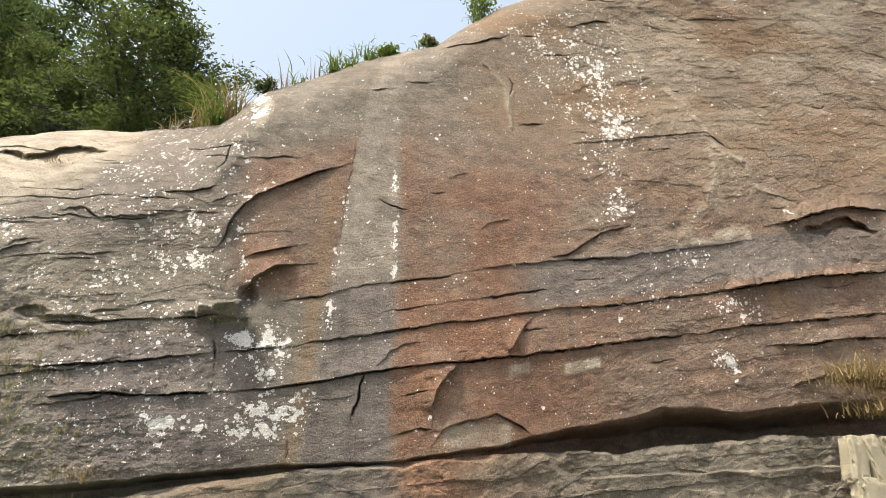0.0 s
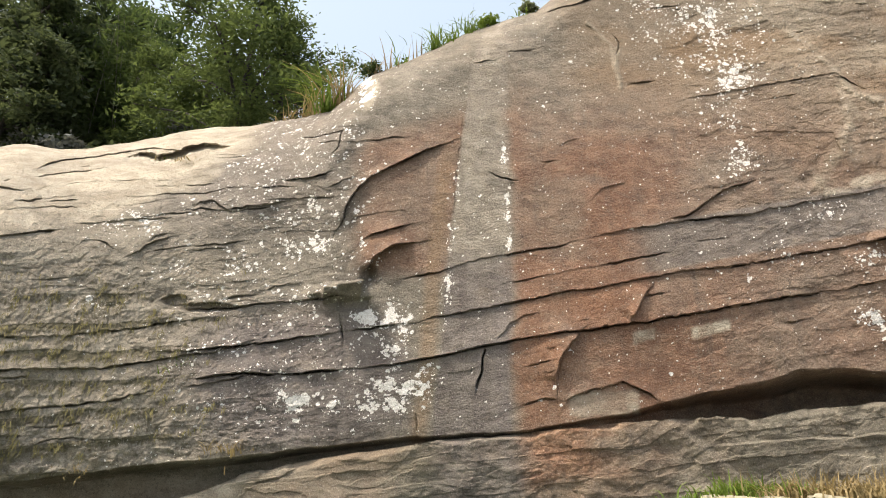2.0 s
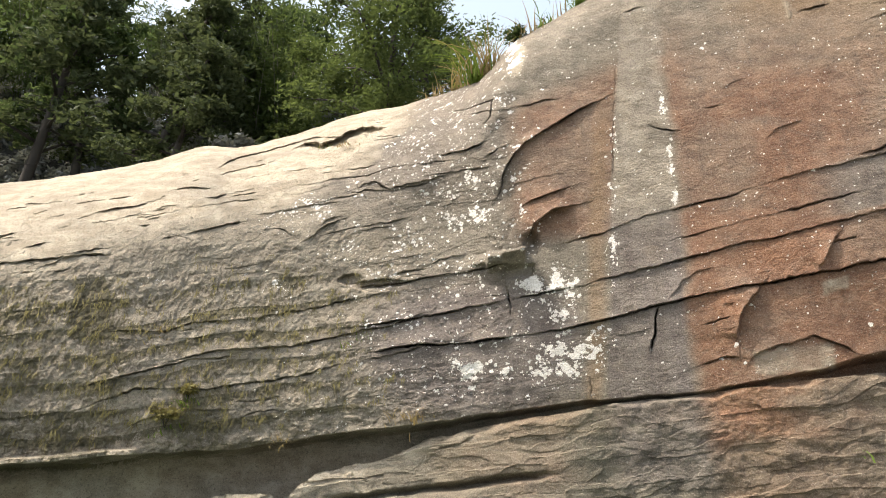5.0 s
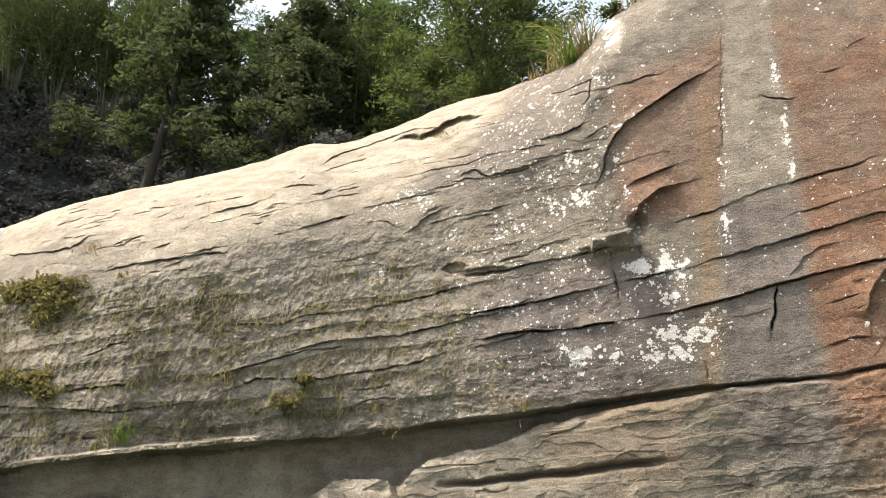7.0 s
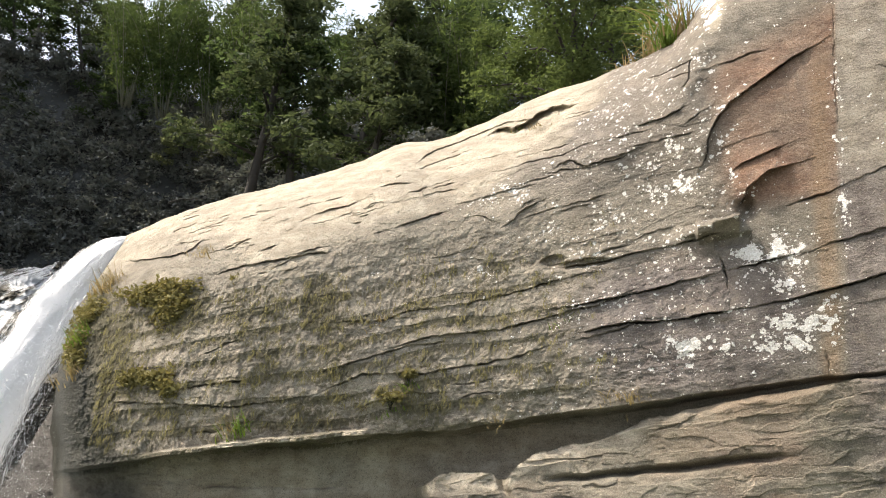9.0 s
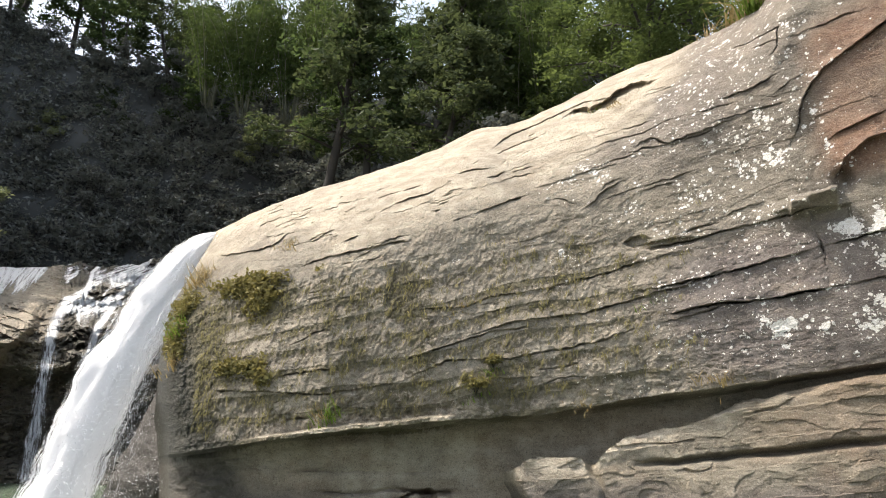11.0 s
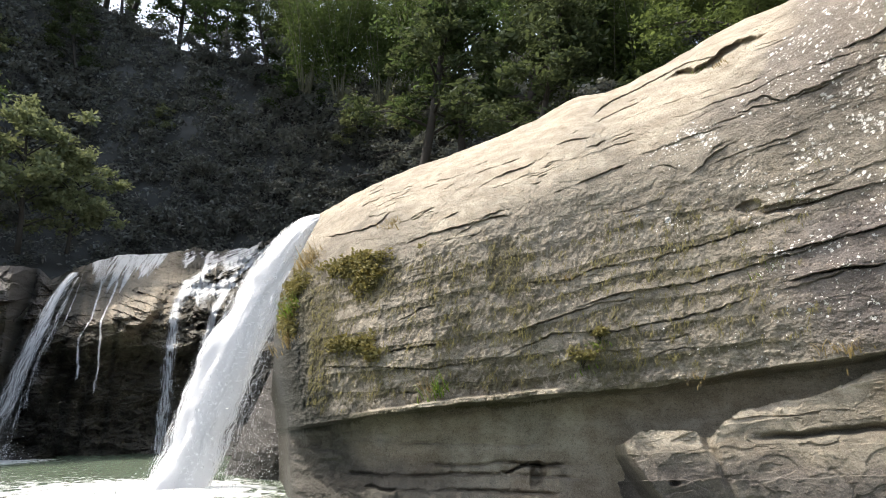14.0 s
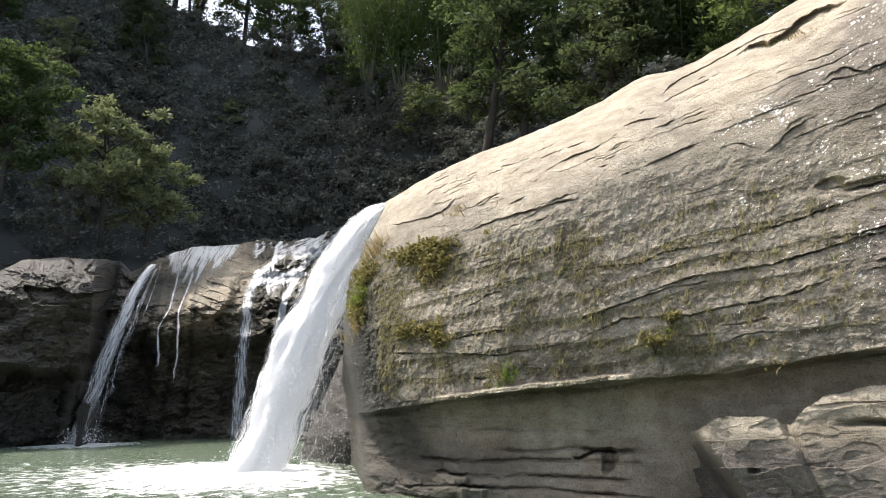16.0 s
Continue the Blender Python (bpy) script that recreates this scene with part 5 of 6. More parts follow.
centre = dome_points(az[keep], el[keep], 17.2 + rng.normal(0, 0.6, keep.sum()))
size = rng.uniform(0.004, 0.012, len(centre))
tri = rng.normal(0, 1, (len(centre), 3, 3)) * size[:, None, None] + centre[:, None]
far_at = dome_points(84.5 + rng.normal(0, 0.7, 700), -2.0 + np.abs(rng.normal(0, 0.5, 700)), 36.6 + rng.normal(0, 0.3, 700))
tri = np.concatenate([tri, far_at[:, None] + rng.normal(0, 0.02, (700, 3, 3))])
centre = np.concatenate([centre, far_at])
drops = soup("spray", tri.reshape(-1, 3), np.arange(len(centre) * 3).reshape(-1, 3), SPRAY)
tagged(drops, "white drops of spray round the waterfall", "spray", kind="stuff")

# ---- hillside, ground ----
HA, HE = 260, 130
haz = np.linspace(-50, 118, HA)
ridge = np.interp(haz, [-50, -12, 8, 22, 34, 42, 50, 60, 68, 76, 84, 90, 118], [12, 14, 20, 25.5, 26.5, 26.0, 26.0, 26.5, 27.5, 28, 30, 32, 34]) + 0.7 * fbm(haz * 0.2, haz * 0, 4, 171)
ha = np.repeat(haz[None], HE, 0)
hv = np.linspace(0, 1, HE)[:, None]
he = -5 + (ridge[None] + 5) * hv
hr0 = np.interp(haz, [-50, 0, 20, 40, 60, 75, 90, 118], [46, 44, 38, 40, 54, 58, 58, 52])
hr = hr0[None] + 7 * hv ** 2 + 1.8 * fbm(ha * 0.12, he * 0.15, 4, 173) + 0.7 * fbm(ha * 0.5, he * 0.6, 4, 175)
hp = dome_points(ha, he, hr)
tail = hp[-1] - EYE
tail[:, 2] = 0
tail /= np.linalg.norm(tail, axis=1, keepdims=True)
hp = np.concatenate([hp, np.array([hp[-1] + tail * d + np.array([0, 0, k]) for d, k in ((2, 0.3), (8, 0.8), (30, 1.0))])])
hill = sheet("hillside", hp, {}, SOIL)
tagged(hill, "steep hillside of rock and soil behind the falls, shade put into its dark colour", "hillside", kind="structure")
gx, gy = np.meshgrid(np.linspace(-1, 1, 81), np.linspace(-1, 1, 81))
gx, gy = np.sign(gx) * np.abs(gx) ** 3 * 900, np.sign(gy) * np.abs(gy) ** 3 * 900
gz = -1.4 + 0.3 * fbm(gx * 0.1, gy * 0.1, 3, 181)
ground = tagged(sheet("ground", np.stack([gx, gy, gz], -1), {}, BED), "stony river bed and valley floor", "ground", kind="structure")

# ---- trees and plants ----
def leaves(centres, spread, count, length, width, rng, droop=0.3, up=0.3):
    """Corners and faces of many pointed leaves scattered round centres."""
    n = len(centres) * count
    c = np.repeat(np.asarray(centres), count, 0) + rng.normal(0, 1, (n, 3)) * np.asarray(spread)
    way = rng.normal(0, 1, (n, 3))
    way[:, 2] = way[:, 2] * 0.5 - droop
    way /= np.linalg.norm(way, axis=1, keepdims=True)
    nor = rng.normal(0, 1, (n, 3)) * 0.7 + np.array([0, 0, up + 0.6])
    side = np.cross(way, nor)
    side /= np.linalg.norm(side, axis=1, keepdims=True) + 1e-9
    k = rng.uniform(0.6, 1.3, (n, 1))
    a = c - way * length * 0.5 * k
    b = c + side * width * 0.5 * k
    d = c - side * width * 0.5 * k
    e = c + way * length * 0.5 * k
    verts = np.stack([a, b, e, d], 1).reshape(-1, 3)
    return verts, np.arange(n * 4).reshape(-1, 4)


def tube(bm, path, r0, r1, sides=7):
    """A tapered tube along a path, joined into bm."""
    rings = []
    for k, p in enumerate(path):
        t = k / (len(path) - 1)
        way = (Vector(path[min(k + 1, len(path) - 1)]) - Vector(path[max(k - 1, 0)])).normalized()
        x = way.orthogonal().normalized()
        y = way.cross(x)
        r = r0 + (r1 - r0) * t
        rings.append([bm.verts.new(Vector(p) + (x * math.cos(i / sides * math.tau) + y * math.sin(i / sides * math.tau)) * r) for i in range(sides)])
    for lo, hi in zip(rings[:-1], rings[1:]):
        for i in range(sides):
            bm.faces.new((lo[i], lo[(i + 1) % sides], hi[(i + 1) % sides], hi[i]))
    bm.faces.new(rings[0][::-1])
    bm.faces.new(rings[-1])


def part(name, bm, material, parent, label="", soft=True):
    me = bpy.data.meshes.new(name)
    bm.to_mesh(me)
    bm.free()
    me.materials.append(material)
    for f in me.polygons:
        f.use_smooth = soft
    ob = new(name, me)
    ob.parent = parent
    if label:
        ob["label"] = label
    return ob


def tree(high, wide, seed, leaf, label, bare=0.35, limbs=13, per=70, size=(0.34, 0.15)):
    """A broad-leaved tree: tapered trunk, limbs, and a ragged crown of clumps."""
    rng = np.random.default_rng(seed)
    thing = tagged(new("tree"), label, "tree")
    bm = bmesh.new()
    lean = rng.normal(0, 0.06, 2)
    trunk = [(lean[0] * high * t + 0.12 * math.sin(3 * t + seed), lean[1] * high * t, high * 0.86 * t - 0.4 * (1 - t)) for t in np.linspace(0, 1, 9)]
    tube(bm, trunk, 0.022 * high, 0.006 * high)
    centres = []
    for k in range(limbs):
        t = bare + (1 - bare) * (k + rng.random()) / limbs
        i = min(int(t * 8), 7)
        p = Vector(trunk[i]).lerp(Vector(trunk[i + 1]), t * 8 - i)
        turn = k * 2.4 + rng.random()
        reach = wide * (0.55 + 0.45 * rng.random()) * math.sin(math.pi * min(0.25 + 0.7 * t, 0.97)) ** 0.7
        tip = p + Vector((math.cos(turn) * reach, math.sin(turn) * reach, reach * rng.uniform(0.1, 0.6)))
        mid = p.lerp(tip, 0.5) + Vector((0, 0, 0.12 * reach))
        tube(bm, [p, mid, tip], 0.007 * high, 0.002 * high, 5)
        for f in (0.5, 0.68, 0.84, 1.0):
            centres.append(np.array(p.lerp(tip, f)) + rng.normal(0, 0.10 * wide, 3))
        centres.append(np.array(tip) + rng.normal(0, 0.14 * wide, 3))
    centres += [np.array(trunk[-1]) + rng.normal(0, 0.12 * wide, 3) for _ in range(6)]
    part("trunk", bm, BARK, thing)
    v, f = leaves(centres, np.array([0.085, 0.085, 0.040]) * wide, int(per * 1.6), *size, rng)
    soup("crown", v, f, leaf, parent=thing)
    return thing


def bamboo(high, wide, seed, label):
    """A clump of leaning culms with feathery tops."""
    rng = np.random.default_rng(seed)
    thing = tagged(new("bamboo"), label, "bamboo")
    centres = []
    for k in range(16):
        turn, out = rng.random() * math.tau, rng.random() ** 0.6
        bx, by = math.cos(turn) * 0.5 * out, math.sin(turn) * 0.5 * out
        h = high * rng.uniform(0.75, 1.0)
        bend = wide * (0.35 + 0.65 * out)
        path = [(bx + math.cos(turn) * bend * (0.55 * t + 0.45 * t ** 2.4), by + math.sin(turn) * bend * (0.55 * t + 0.45 * t ** 2.4), h * (t - 0.14 * t ** 3) - 0.3) for t in np.linspace(0, 1, 8)]
        bm = bmesh.new()
        tube(bm, path, 0.038, 0.010, 5)
        part("culm", bm, CULM, thing)
        for t in np.linspace(0.22, 1.0, 14):
            i = min(int(t * 7), 6)
            centres.append(np.array(Vector(path[i]).lerp(Vector(path[i + 1]), t * 7 - i)) + rng.normal(0, 0.25, 3))
    v, f = leaves(centres, (0.42, 0.42, 0.34), 26, 0.44, 0.085, rng, droop=0.7)
    soup("foliage", v, f, LEAF_BAMBOO, parent=thing)
    return thing


def tuft(name, blades, high, spread, seed, material, label, category="grass", droop=0.5, wide=0.018):
    """A tuft of long bent blades."""
    rng = np.random.default_rng(seed)
    base = rng.normal(0, 1, (blades, 2)) * spread * rng.uniform(0.1, 0.7, (blades, 1))
    turn = rng.random(blades) * math.tau
    h = high * rng.uniform(0.25, 1.0, blades) ** 1.3
    bend = droop * h * rng.uniform(0.1, 1.6, blades)
    verts, faces = [], []
    for k in range(5):
        t = k / 4
        x = base[:, 0] + np.cos(turn) * bend * t ** 1.8
        y = base[:, 1] + np.sin(turn) * bend * t ** 1.8
        z = h * (t - 0.45 * (bend / (h + 1e-6)) * t ** 2.5) - 0.05
        w = wide * (1 - t ** 1.5) * 0.5 + 0.001
        verts.append(np.stack([x - np.sin(turn) * w, y + np.cos(turn) * w, z], -1))
        verts.append(np.stack([x + np.sin(turn) * w, y - np.cos(turn) * w, z], -1))
    v = np.stack(verts, 1).reshape(-1, 3)
    i = np.arange(blades)[:, None] * 10
    f = np.concatenate([np.concatenate([i + 2 * k, i + 2 * k + 1, i + 2 * k + 3, i + 2 * k + 2], 1) for k in range(4)])
    ob = soup(name, v, f, material)
    return tagged(ob, label, category, kind="stuff")


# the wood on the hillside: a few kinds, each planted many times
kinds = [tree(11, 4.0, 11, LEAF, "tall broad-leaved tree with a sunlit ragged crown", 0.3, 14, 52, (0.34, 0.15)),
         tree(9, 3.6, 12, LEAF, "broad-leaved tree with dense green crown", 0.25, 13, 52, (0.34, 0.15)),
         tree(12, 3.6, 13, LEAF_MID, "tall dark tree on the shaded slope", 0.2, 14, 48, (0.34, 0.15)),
         tree(7, 3.6, 14, LEAF_SUN_TINT, "spreading green tree with layered boughs, sun put into its leaf colour", 0.15, 12, 60, (0.32, 0.16)),
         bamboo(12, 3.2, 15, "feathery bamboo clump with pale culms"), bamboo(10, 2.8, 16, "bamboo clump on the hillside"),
         tree(4.0, 2.8, 17, LEAF_HAZE_TINT, "low shrub on the slope, haze put into its leaf colour", 0.05, 10, 42, (0.28, 0.14)),
         tree(11, 4.2, 18, LEAF_NEAR, "tall leafy tree with a sunlit feathery crown", 0.22, 19, 95, (0.21, 0.085))]


def hill_at(az, el):
    r = np.interp(az, haz, hr0) + 7 * ((el + 5) / (np.interp(az, haz, ridge) + 5)) ** 2
    return dome_points(np.array(az), np.array(el), np.array(r))


rng = np.random.default_rng(8)
used = set()


def plant(kind, at, size, turn=None):
    m = Matrix.Translation(Vector(at) - Vector((0, 0, 0.3))) @ pose(0, 0, 0, 0, 0, rng.uniform(0, 360) if turn is None else turn) @ Matrix.Diagonal((size, size, size, 1))
    if kind in used:
        made = copy_thing(kinds[kind], Matrix.Identity(4))
    else:
        made = kinds[kind]
        used.add(kind)
    made.matrix_basis = m
    return tagged(made, group="trees on the hillside")


# trees that stand close behind the rock
for kind, az, dist, el, size in ((7, 27.5, 27, 21, 1.15), (7, 22.8, 28, 23.0, 0.85), (7, 30.6, 31, 20, 1.0), (4, 36.0, 34, 20.5, 1.1), (5, 38.5, 34, 20.5, 1.15), (4, 58.0, 50, 25.5, 1.15), (5, 61.5, 50, 25.5, 1.1), (4, 64.5, 51, 26, 1.0), (4, 55.0, 50, 25.0, 1.1), (2, 42, 31, 17, 1.2), (2, 46.0, 30, 18.5, 0.8),
                                 (2, 47.5, 33, 18, 1.15), (0, 51, 36, 19, 1.1), (2, 55, 36, 19, 1.1), (6, 39.5, 30, 19.5, 0.9), (6, 34.0, 30, 20.0, 0.9), (6, 18.5, 26, 27, 0.45)):
    plant(kind, dome_points(np.array(az), np.array(el), np.array(dist)), size)
sky_gaps = np.array([33.6, 43.0, 49.6, 62.2, 69.8, 75.3])      # bearings where the sky shows between the crowns
for az in np.arange(-4, 104, 3.6):          # along the ridge
    if np.abs(sky_gaps - az).min() < 0.8:
        continue
    plant(int(rng.choice([0, 1, 2, 4, 5, 4])), hill_at(az + rng.uniform(-1, 1), np.interp(az, haz, ridge) - rng.uniform(0.2, 1.5)), rng.uniform(0.7, 1.1))
for az in np.arange(35, 104, 2.3):          # a second row behind
    if np.abs(sky_gaps - az).min() < 1.1:
        continue
    far_ = hill_at(az + rng.uniform(-1, 1), np.interp(az, haz, ridge) - 0.3)
    plant(int(rng.choice([2, 2, 5, 0])), EYE + (far_ - EYE) * 1.06, rng.uniform(0.9, 1.25))
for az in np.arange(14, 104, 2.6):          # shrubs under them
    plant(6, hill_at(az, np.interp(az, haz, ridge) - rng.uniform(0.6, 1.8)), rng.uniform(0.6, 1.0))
for az in np.arange(14, 102, 5.2):          # on the slope
    top = np.interp(az, haz, ridge)
    plant(int(rng.choice([1, 2, 3])), hill_at(az + rng.uniform(-1.5, 1.5), top - rng.uniform(4, 8)), rng.uniform(0.45, 0.75))
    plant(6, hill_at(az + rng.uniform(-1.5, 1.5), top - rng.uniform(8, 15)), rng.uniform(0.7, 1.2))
# the leafy trees left of the falls; kind 3 has sunlight in its leaf colour
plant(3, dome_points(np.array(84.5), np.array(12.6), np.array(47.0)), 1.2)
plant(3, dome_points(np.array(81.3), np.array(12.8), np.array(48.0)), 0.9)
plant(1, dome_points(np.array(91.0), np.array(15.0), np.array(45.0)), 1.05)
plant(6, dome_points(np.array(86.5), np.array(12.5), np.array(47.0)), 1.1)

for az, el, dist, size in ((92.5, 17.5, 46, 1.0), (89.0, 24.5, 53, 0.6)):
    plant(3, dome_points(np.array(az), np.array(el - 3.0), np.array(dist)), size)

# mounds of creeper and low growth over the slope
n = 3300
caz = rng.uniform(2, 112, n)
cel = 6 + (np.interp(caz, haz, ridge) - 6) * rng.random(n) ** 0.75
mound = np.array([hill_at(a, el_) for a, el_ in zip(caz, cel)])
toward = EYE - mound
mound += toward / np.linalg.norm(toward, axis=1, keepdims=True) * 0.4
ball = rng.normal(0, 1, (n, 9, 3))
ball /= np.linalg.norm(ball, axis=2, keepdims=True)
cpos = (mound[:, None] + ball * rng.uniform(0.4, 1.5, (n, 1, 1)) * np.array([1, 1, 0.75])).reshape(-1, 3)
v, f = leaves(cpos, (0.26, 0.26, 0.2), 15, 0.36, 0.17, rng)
tagged(soup("undergrowth", v, f, LEAF_HAZE_TINT), "dark creepers and undergrowth covering the slope, haze put into their colour", "undergrowth", kind="stuff")


# ---- the bank on this side ----
bx, by = np.meshgrid(np.linspace(-9, 20, 150), np.linspace(-16, 12.5, 150))
near_eye = smooth(8.0, 5.5, np.hypot((bx - 1.5) / 1.15, by + 2.0))
right = smooth(0.6, 2.2, bx - 0.10 * (by - 8)) * smooth(5.5, 8.3, by)
bz = -1.0 + 1.25 * np.maximum(near_eye, smooth(3, 7, bx)) + right * (1.42 + 0.10 * fbm(bx, by, 3, 191)) + 0.08 * fbm(bx * 1.5, by * 1.5, 4, 193)
bank = tagged(sheet("bank", np.stack([bx, by, bz], -1), {}, BED), "stony river bank with patches of grass", "ground", kind="structure")


def stone(name, size, seed, label, where, turn=(0, 0, 0)):
    """A broken block of stone with chipped edges."""
    rg = random.Random(seed)
    bm = bmesh.new()
    bmesh.ops.create_cube(bm, size=1.0)
    bmesh.ops.subdivide_edges(bm, edges=bm.edges[:], cuts=9, use_grid_fill=True)
    for vtx in bm.verts:
        k = vtx.co.copy()
        edge = sorted((abs(k.x), abs(k.y), abs(k.z)))[1]
        vtx.co = k * (1 - 0.16 * smooth(0.3, 0.5, np.array(edge)) * (0.4 + rg.random())) + Vector(noise.noise_vector(k * 3.1 + Vector((seed, 0, 0)))) * 0.06 + Vector(noise.noise_vector(k * 11.0 + Vector((seed, 3, 0)))) * 0.008
        vtx.co = Vector((vtx.co.x * size[0], vtx.co.y * size[1], vtx.co.z * size[2]))
    ob = part(name, bm, STONE, None, soft=False)
    ob.matrix_basis = Matrix.Translation(where) @ pose(0, 0, 0, *turn)
    return tagged(ob, label, "stone")


def on_wall(u, z, off=0.0):
    """The place on the built cliff at (u, z)."""
    i = int(np.clip(np.searchsorted(ucol, u), 0, NU - 1))
    j = int(np.argmin(np.abs(Z[:, i] - z)))
    return Vector(front[j, i]) + Vector(FACING) * off


# pale broken slabs and dry grass at the foot of the cliff
for n, (u, z, w, h, lean) in enumerate(((7.15, 2.55, 0.35, 0.75, 8), (7.55, 2.45, 0.30, 0.95, -14), (7.95, 2.5, 0.34, 0.85, -6), (8.35, 2.6, 0.4, 0.9, 10), (7.35, 2.0, 0.6, 0.5, 3), (8.0, 1.95, 0.6, 0.6, -4), (8.8, 2.4, 0.5, 1.0, 5))):
    stone("stone_slab", (w, 0.3, h), 40 + n, "pale broken sandstone slab standing at the cliff foot", Vector(wall_point(np.array(u), np.array(z), np.array(0.75 + 0.05 * (n % 3)))), (0, lean, 13))
for n, (az, dist, z, w, h) in enumerate(((-11.0, 8.6, 1.36, 0.26, 0.30), (-12.8, 8.3, 1.38, 0.42, 0.22), (-15.6, 8.2, 1.36, 0.36, 0.22), (-18.4, 8.2, 1.36, 0.4, 0.22))):
    stone("bank_stone", (w, 0.4, h), 60 + n, "pale angular stone lying on the grassy bank", polar(az, dist, z), (4 * n, 5 - 3 * n, 20 * n))

for n, (u, z, k, high, mat_, what, off) in enumerate((
        (-3.8, 7.75, 120, 1.15, BLADE, "clump of tall green grass on the rock edge", 0), (-3.6, 7.9, 100, 0.95, BLADE_DRY, "dry bleached grass clump on the rock edge", 0), (-4.1, 7.68, 60, 0.75, BLADE_DRY, "grass clump on the rock edge", 0),
        (-4.5, 7.60, 26, 0.35, BLADE_DRY, "low dry grass on the rock edge", 0), (-2.95, 8.68, 30, 0.55, BLADE_DRY, "thin dry grass along the cliff top", 0), (-2.6, 8.85, 26, 0.5, BLADE, "thin grass along the cliff top", 0),
        (-1.95, 9.12, 110, 0.42, BLADE, "bright green grass along the cliff top", 0), (-1.65, 9.3, 90, 0.34, BLADE, "bright green grass along the cliff top", 0), (-1.3, 9.45, 80, 0.34, BLADE, "bright green grass along the cliff top", 0),
        (-1.05, 9.58, 60, 0.26, BLADE, "low grass along the cliff top", 0), (-0.35, 9.9, 40, 0.2, BLADE, "low grass on the cliff top", 0), (0.75, 10.85, 60, 0.3, BLADE, "green grass at the top of the cliff", 0),
        (-16.1, 5.2, 120, 0.5, BLADE_DRY, "drooping dry grass at the end of the cliff", 0), (-16.7, 4.15, 90, 0.45, BLADE, "green ferny tuft beside the waterfall", 0), (-16.9, 3.3, 60, 0.4, BLADE_DRY, "dry tuft beside the waterfall", 0),
        (-12.2, 2.0, 60, 0.5, BLADE, "green grass tuft on a narrow rock shelf", 0), (-12.45, 2.05, 40, 0.35, BLADE_DRY, "dry grass tuft on a narrow rock shelf", 0), (-8.6, 2.65, 40, 0.22, BLADE, "small tuft on the rock face", 0),
        (-7.07, 2.06, 50, 0.18, BLADE_DRY, "yellowed tuft on the overhang's lip", 0), (-8.95, 2.25, 50, 0.22, BLADE, "small plant in a crack of the rock", 0), (-5.8, 3.55, 36, 0.18, BLADE, "small tuft on a bedding ledge", 0),
        (-9.3, 3.83, 36, 0.16, BLADE_DRY, "dry tuft on a bedding ledge", 0), (-5.06, 2.3, 40, 0.24, BLADE_DRY, "withered tuft hanging on the overhang", 0), (-4.85, 2.3, 24, 0.22, BLADE_DRY, "withered tuft hanging on the overhang", 0),
        (-6.1, 6.85, 70, 0.16, BLADE_DRY, "dry grass in a hollow of the rock", 0), (-6.4, 6.85, 50, 0.14, BLADE, "grass in a hollow of the rock", 0), (-13.4, 5.6, 60, 0.22, BLADE_DRY, "dry tuft in a crack of the rock", 0),
        (7.5, 3.95, 260, 0.75, BLADE_DRY, "mat of dry straw-coloured grass hanging on the cliff", 0.12), (8.1, 3.85, 260, 0.8, BLADE_DRY, "mat of dry straw-coloured grass hanging on the cliff", 0.15), (7.9, 3.4, 220, 0.6, BLADE_DRY, "mat of dry straw-coloured grass hanging on the cliff", 0.2), (8.7, 4.0, 220, 0.8, BLADE_DRY, "mat of dry straw-coloured grass hanging on the cliff", 0.2))):
    ob = tuft("grass_tuft", k, high * (1.15 if z > 7 else 1.0), 0.30 if k < 200 else 0.55, 200 + n, mat_, what, "grass", (0.8 if z > 7 else 0.55) if k < 200 else 1.3, 0.026 if z > 7 else 0.018)
    ob.location = on_wall(u, z + (0.1 if z > 7.5 else 0.0), off) if off == 0 else Vector(wall_point(np.array(u), np.array(z), np.array(0.5 + off)))
    if k < 200 and z < 7 :
        ob.rotation_euler = (radians(35), 0, BEAR)
# tall flowering stalks against the sky
for n, (u, z, high) in enumerate(((-1.38, 9.42, 1.0), (-1.30, 9.44, 0.8), (-2.35, 9.0, 0.75), (-2.2, 9.05, 0.6), (-3.0, 8.7, 0.6), (-2.75, 8.75, 0.55))):
    ob = tuft("grass_stalk", 4, high, 0.06, 300 + n, BLADE if n < 2 else BLADE_DRY, "tall thin grass stalk standing on the cliff top", "grass", 0.12, 0.03)
    ob.location = on_wall(u, z)
for n, (az, dist, z, k, high, mat_) in enumerate(((-11.9, 8.9, 1.62, 200, 0.30, BLADE), (-13.2, 8.8, 1.66, 240, 0.34, BLADE), (-14.6, 8.9, 1.64, 200, 0.30, BLADE), (-15.8, 8.7, 1.62, 260, 0.36, BLADE_DRY), (-17.8, 8.8, 1.62, 260, 0.36, BLADE_DRY), (-20, 8.8, 1.62, 260, 0.34, BLADE_DRY), (-22.5, 8.8, 1.64, 260, 0.36, BLADE_DRY), (-25.5, 8.8, 1.64, 240, 0.34, BLADE_DRY))):
    ob = tuft("bank_grass", k, high, 0.5, 330 + n, mat_, "long tangled grass on the near bank", "grass", 1.2)
    ob.location = polar(az, dist, z - 0.12)

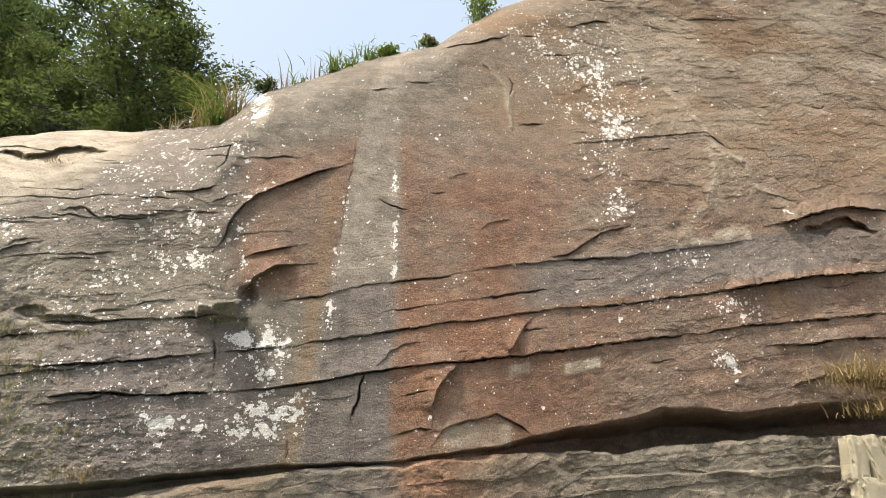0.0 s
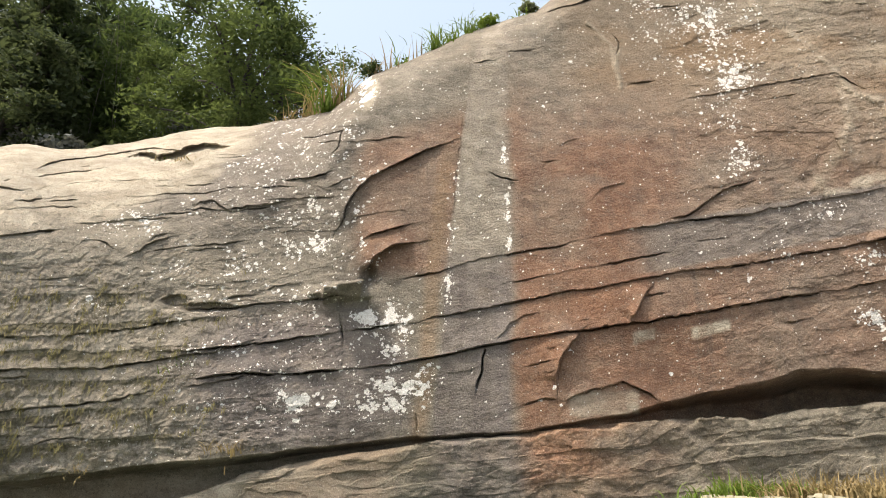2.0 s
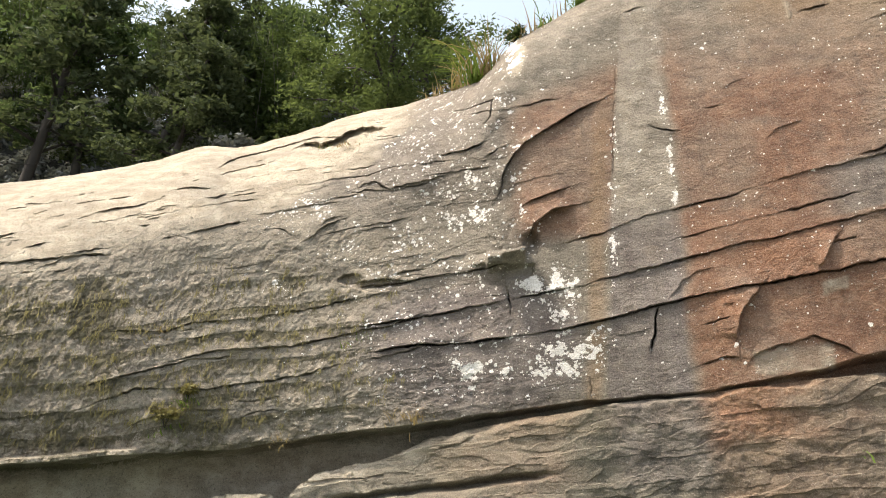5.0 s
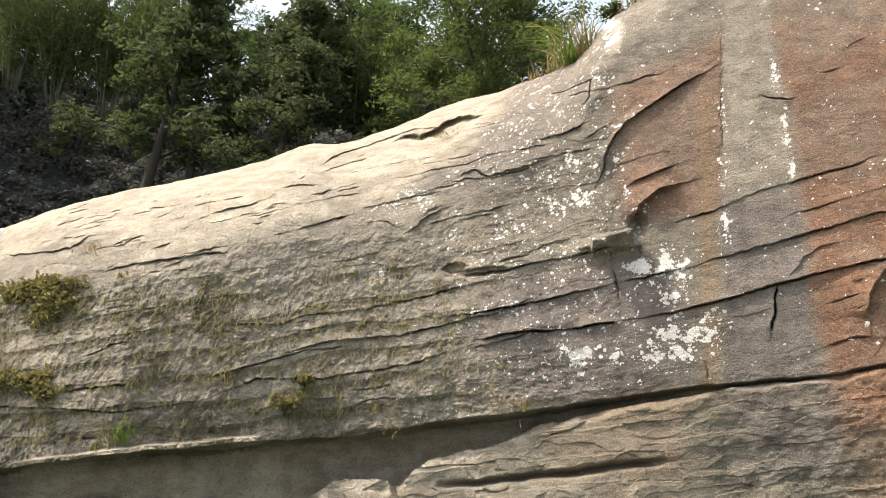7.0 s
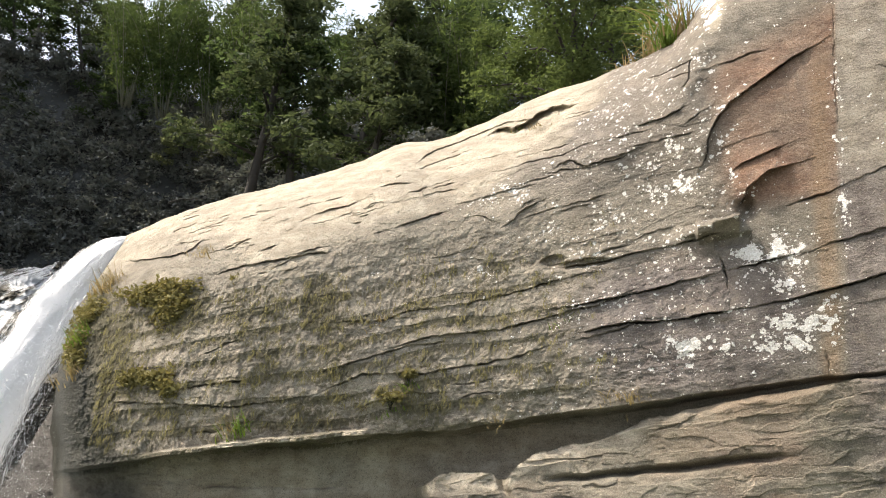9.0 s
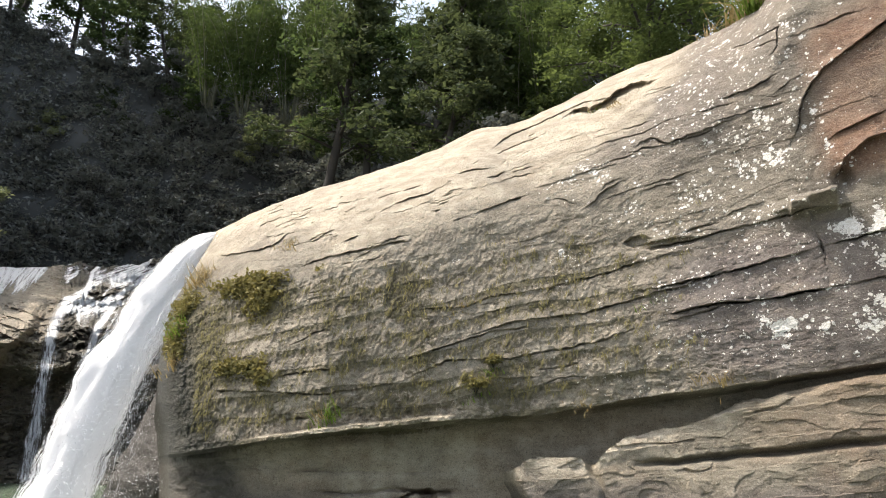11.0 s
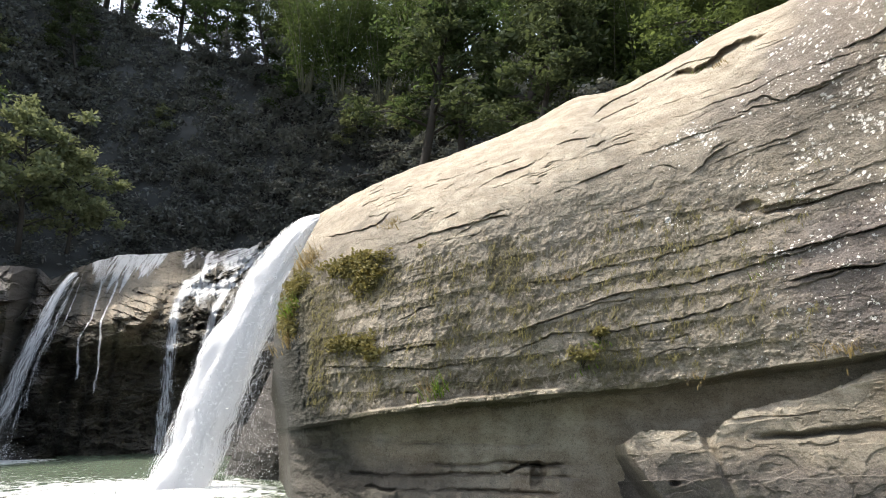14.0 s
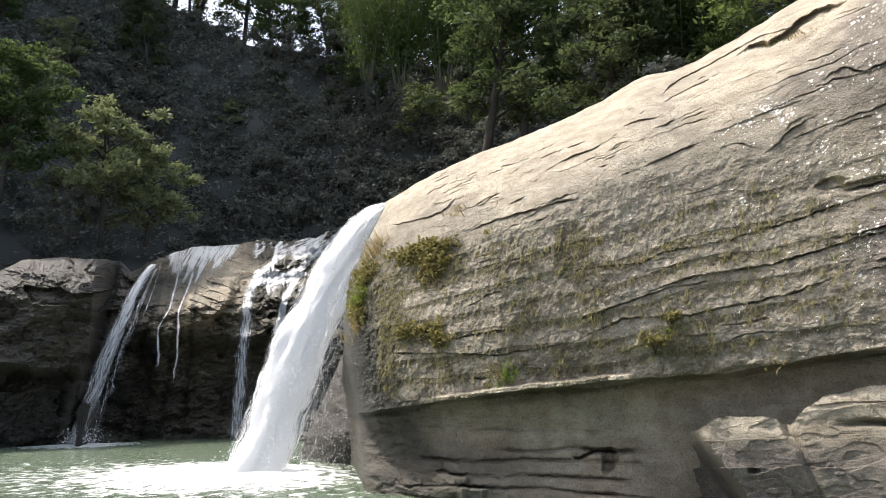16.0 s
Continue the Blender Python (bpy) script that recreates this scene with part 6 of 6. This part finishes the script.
# cushions of moss that hang on the far end of the cliff
for n, (u, z, ru, rz, k) in enumerate(((-14.5, 4.88, 0.95, 0.20, 110), (-14.15, 4.55, 0.42, 0.26, 60), (-14.95, 3.1, 0.40, 0.10, 34), (-14.35, 3.08, 0.25, 0.10, 24), (-14.0, 2.85, 0.2, 0.12, 16), (-16.6, 4.6, 0.3, 0.35, 40), (-16.9, 3.9, 0.25, 0.5, 40))):
    rg = np.random.default_rng(400 + n)
    centres = [np.array(on_wall(u + rg.normal(0, 0.5) * ru, z + rg.normal(0, 0.5) * rz, 0.03)) for _ in range(k)]
    v, f = leaves(centres, (0.05, 0.05, 0.05), 26, 0.09, 0.045, rg, 0.6)
    tagged(soup("moss_cushion", v, f, MOSS_LEAF), "yellow-green cushion of moss hanging on the rock face", "moss", kind="stuff")

# fallen branches caught on the slope
for n, (a, b, r) in enumerate(((((53.2, 19.5), (52.9, 16.5)), None, 0.05), (((60.5, 18.9), (57.6, 19.6)), None, 0.05), (((58.6, 20.6), (53.0, 21.8)), None, 0.04), (((57.9, 19.2), (57.8, 18.0)), None, 0.08))):
    bm = bmesh.new()
    p0, p1 = (Vector(dome_points(np.array(q[0]), np.array(q[1]), np.array(33.0))) for q in a)
    tube(bm, [p0, p0.lerp(p1, 0.3) + Vector((0, 0, 0.10)), p0.lerp(p1, 0.7) + Vector((0, 0, -0.05)), p1], r * 0.7, r * 0.3, 6)
    tagged(part("fallen_branch", bm, BARK, None), "pale dead branch caught on the dark slope", "branch")

# a fringe of dry roots and moss fibres along the damp beds
rg = np.random.default_rng(510)
uu, jj, vals = rg.integers(60, NU - 60, 60000), rg.integers(60, NZ - 20, 60000), rg.random(60000)
hit = vals < 0.35 * np.clip(M_MOSS[jj, uu], 0, 1) ** 1.5 * smooth(0.15, 0.6, -under[jj, uu])
anchor = front[jj[hit], uu[hit]] + FACING * 0.01
count = 5
base = np.repeat(anchor, count, 0) + rg.normal(0, 0.025, (len(anchor) * count, 3))
long = rg.uniform(0.03, 0.13, (len(base), 1))
side = ALONG * rg.uniform(-1, 1, (len(base), 1)) * 0.5
down = np.array([0, 0, -0.9]) + side + FACING * rg.uniform(0.1, 0.6, (len(base), 1))
wide = ALONG * 0.006
v = np.stack([base - wide, base + wide, base + down * long + wide * 0.3, base + down * long - wide * 0.3], 1).reshape(-1, 3)
tagged(soup("moss_fringe", v, np.arange(len(v)).reshape(-1, 4), MOSS_LEAF), "fringe of dry moss fibres hanging along the damp rock beds", "moss", kind="stuff")


def small_shrub(u, z, wide, high, count, seed, material, label):
    """A low leafy plant rooted on the cliff top."""
    rg = np.random.default_rng(seed)
    thing = tagged(new("small_shrub"), label, "shrub")
    thing.location = on_wall(u, z)
    bm = bmesh.new()
    centres = []
    for k in range(7):
        turn = k * 0.9 + rg.random()
        tip = Vector((math.cos(turn) * wide * rg.uniform(0.3, 1), math.sin(turn) * wide * rg.uniform(0.3, 1), high * rg.uniform(0.5, 1)))
        tube(bm, [(0, 0, -0.05), tip * 0.5 + Vector((0, 0, 0.05)), tip], 0.008, 0.003, 4)
        centres += [np.array(tip), np.array(tip) * 0.7]
    part("stems", bm, BARK, thing)
    v, f = leaves(centres, (wide * 0.3, wide * 0.3, high * 0.15), count, 0.075, 0.035, rg)
    soup("foliage", v, f, material, parent=thing)
    return thing


small_shrub(0.85, 10.98, 0.35, 0.45, 60, 601, BLADE, "small leafy green shrub at the top of the cliff")
small_shrub(-0.25, 9.98, 0.16, 0.18, 40, 602, LEAF_SUN_TINT, "low leafy plant on the cliff top")
small_shrub(-1.0, 9.58, 0.2, 0.2, 40, 603, BLADE, "low leafy plant on the cliff top")
small_shrub(-3.1, 8.55, 0.2, 0.25, 40, 604, LEAF, "dark leafy plant at the rock step")
small_shrub(-8.95, 2.3, 0.2, 0.2, 30, 605, MOSS_LEAF, "withered creeper in a crack of the rock")
small_shrub(-8.6, 2.7, 0.12, 0.14, 30, 606, MOSS_LEAF, "small leafy plant on the rock face")
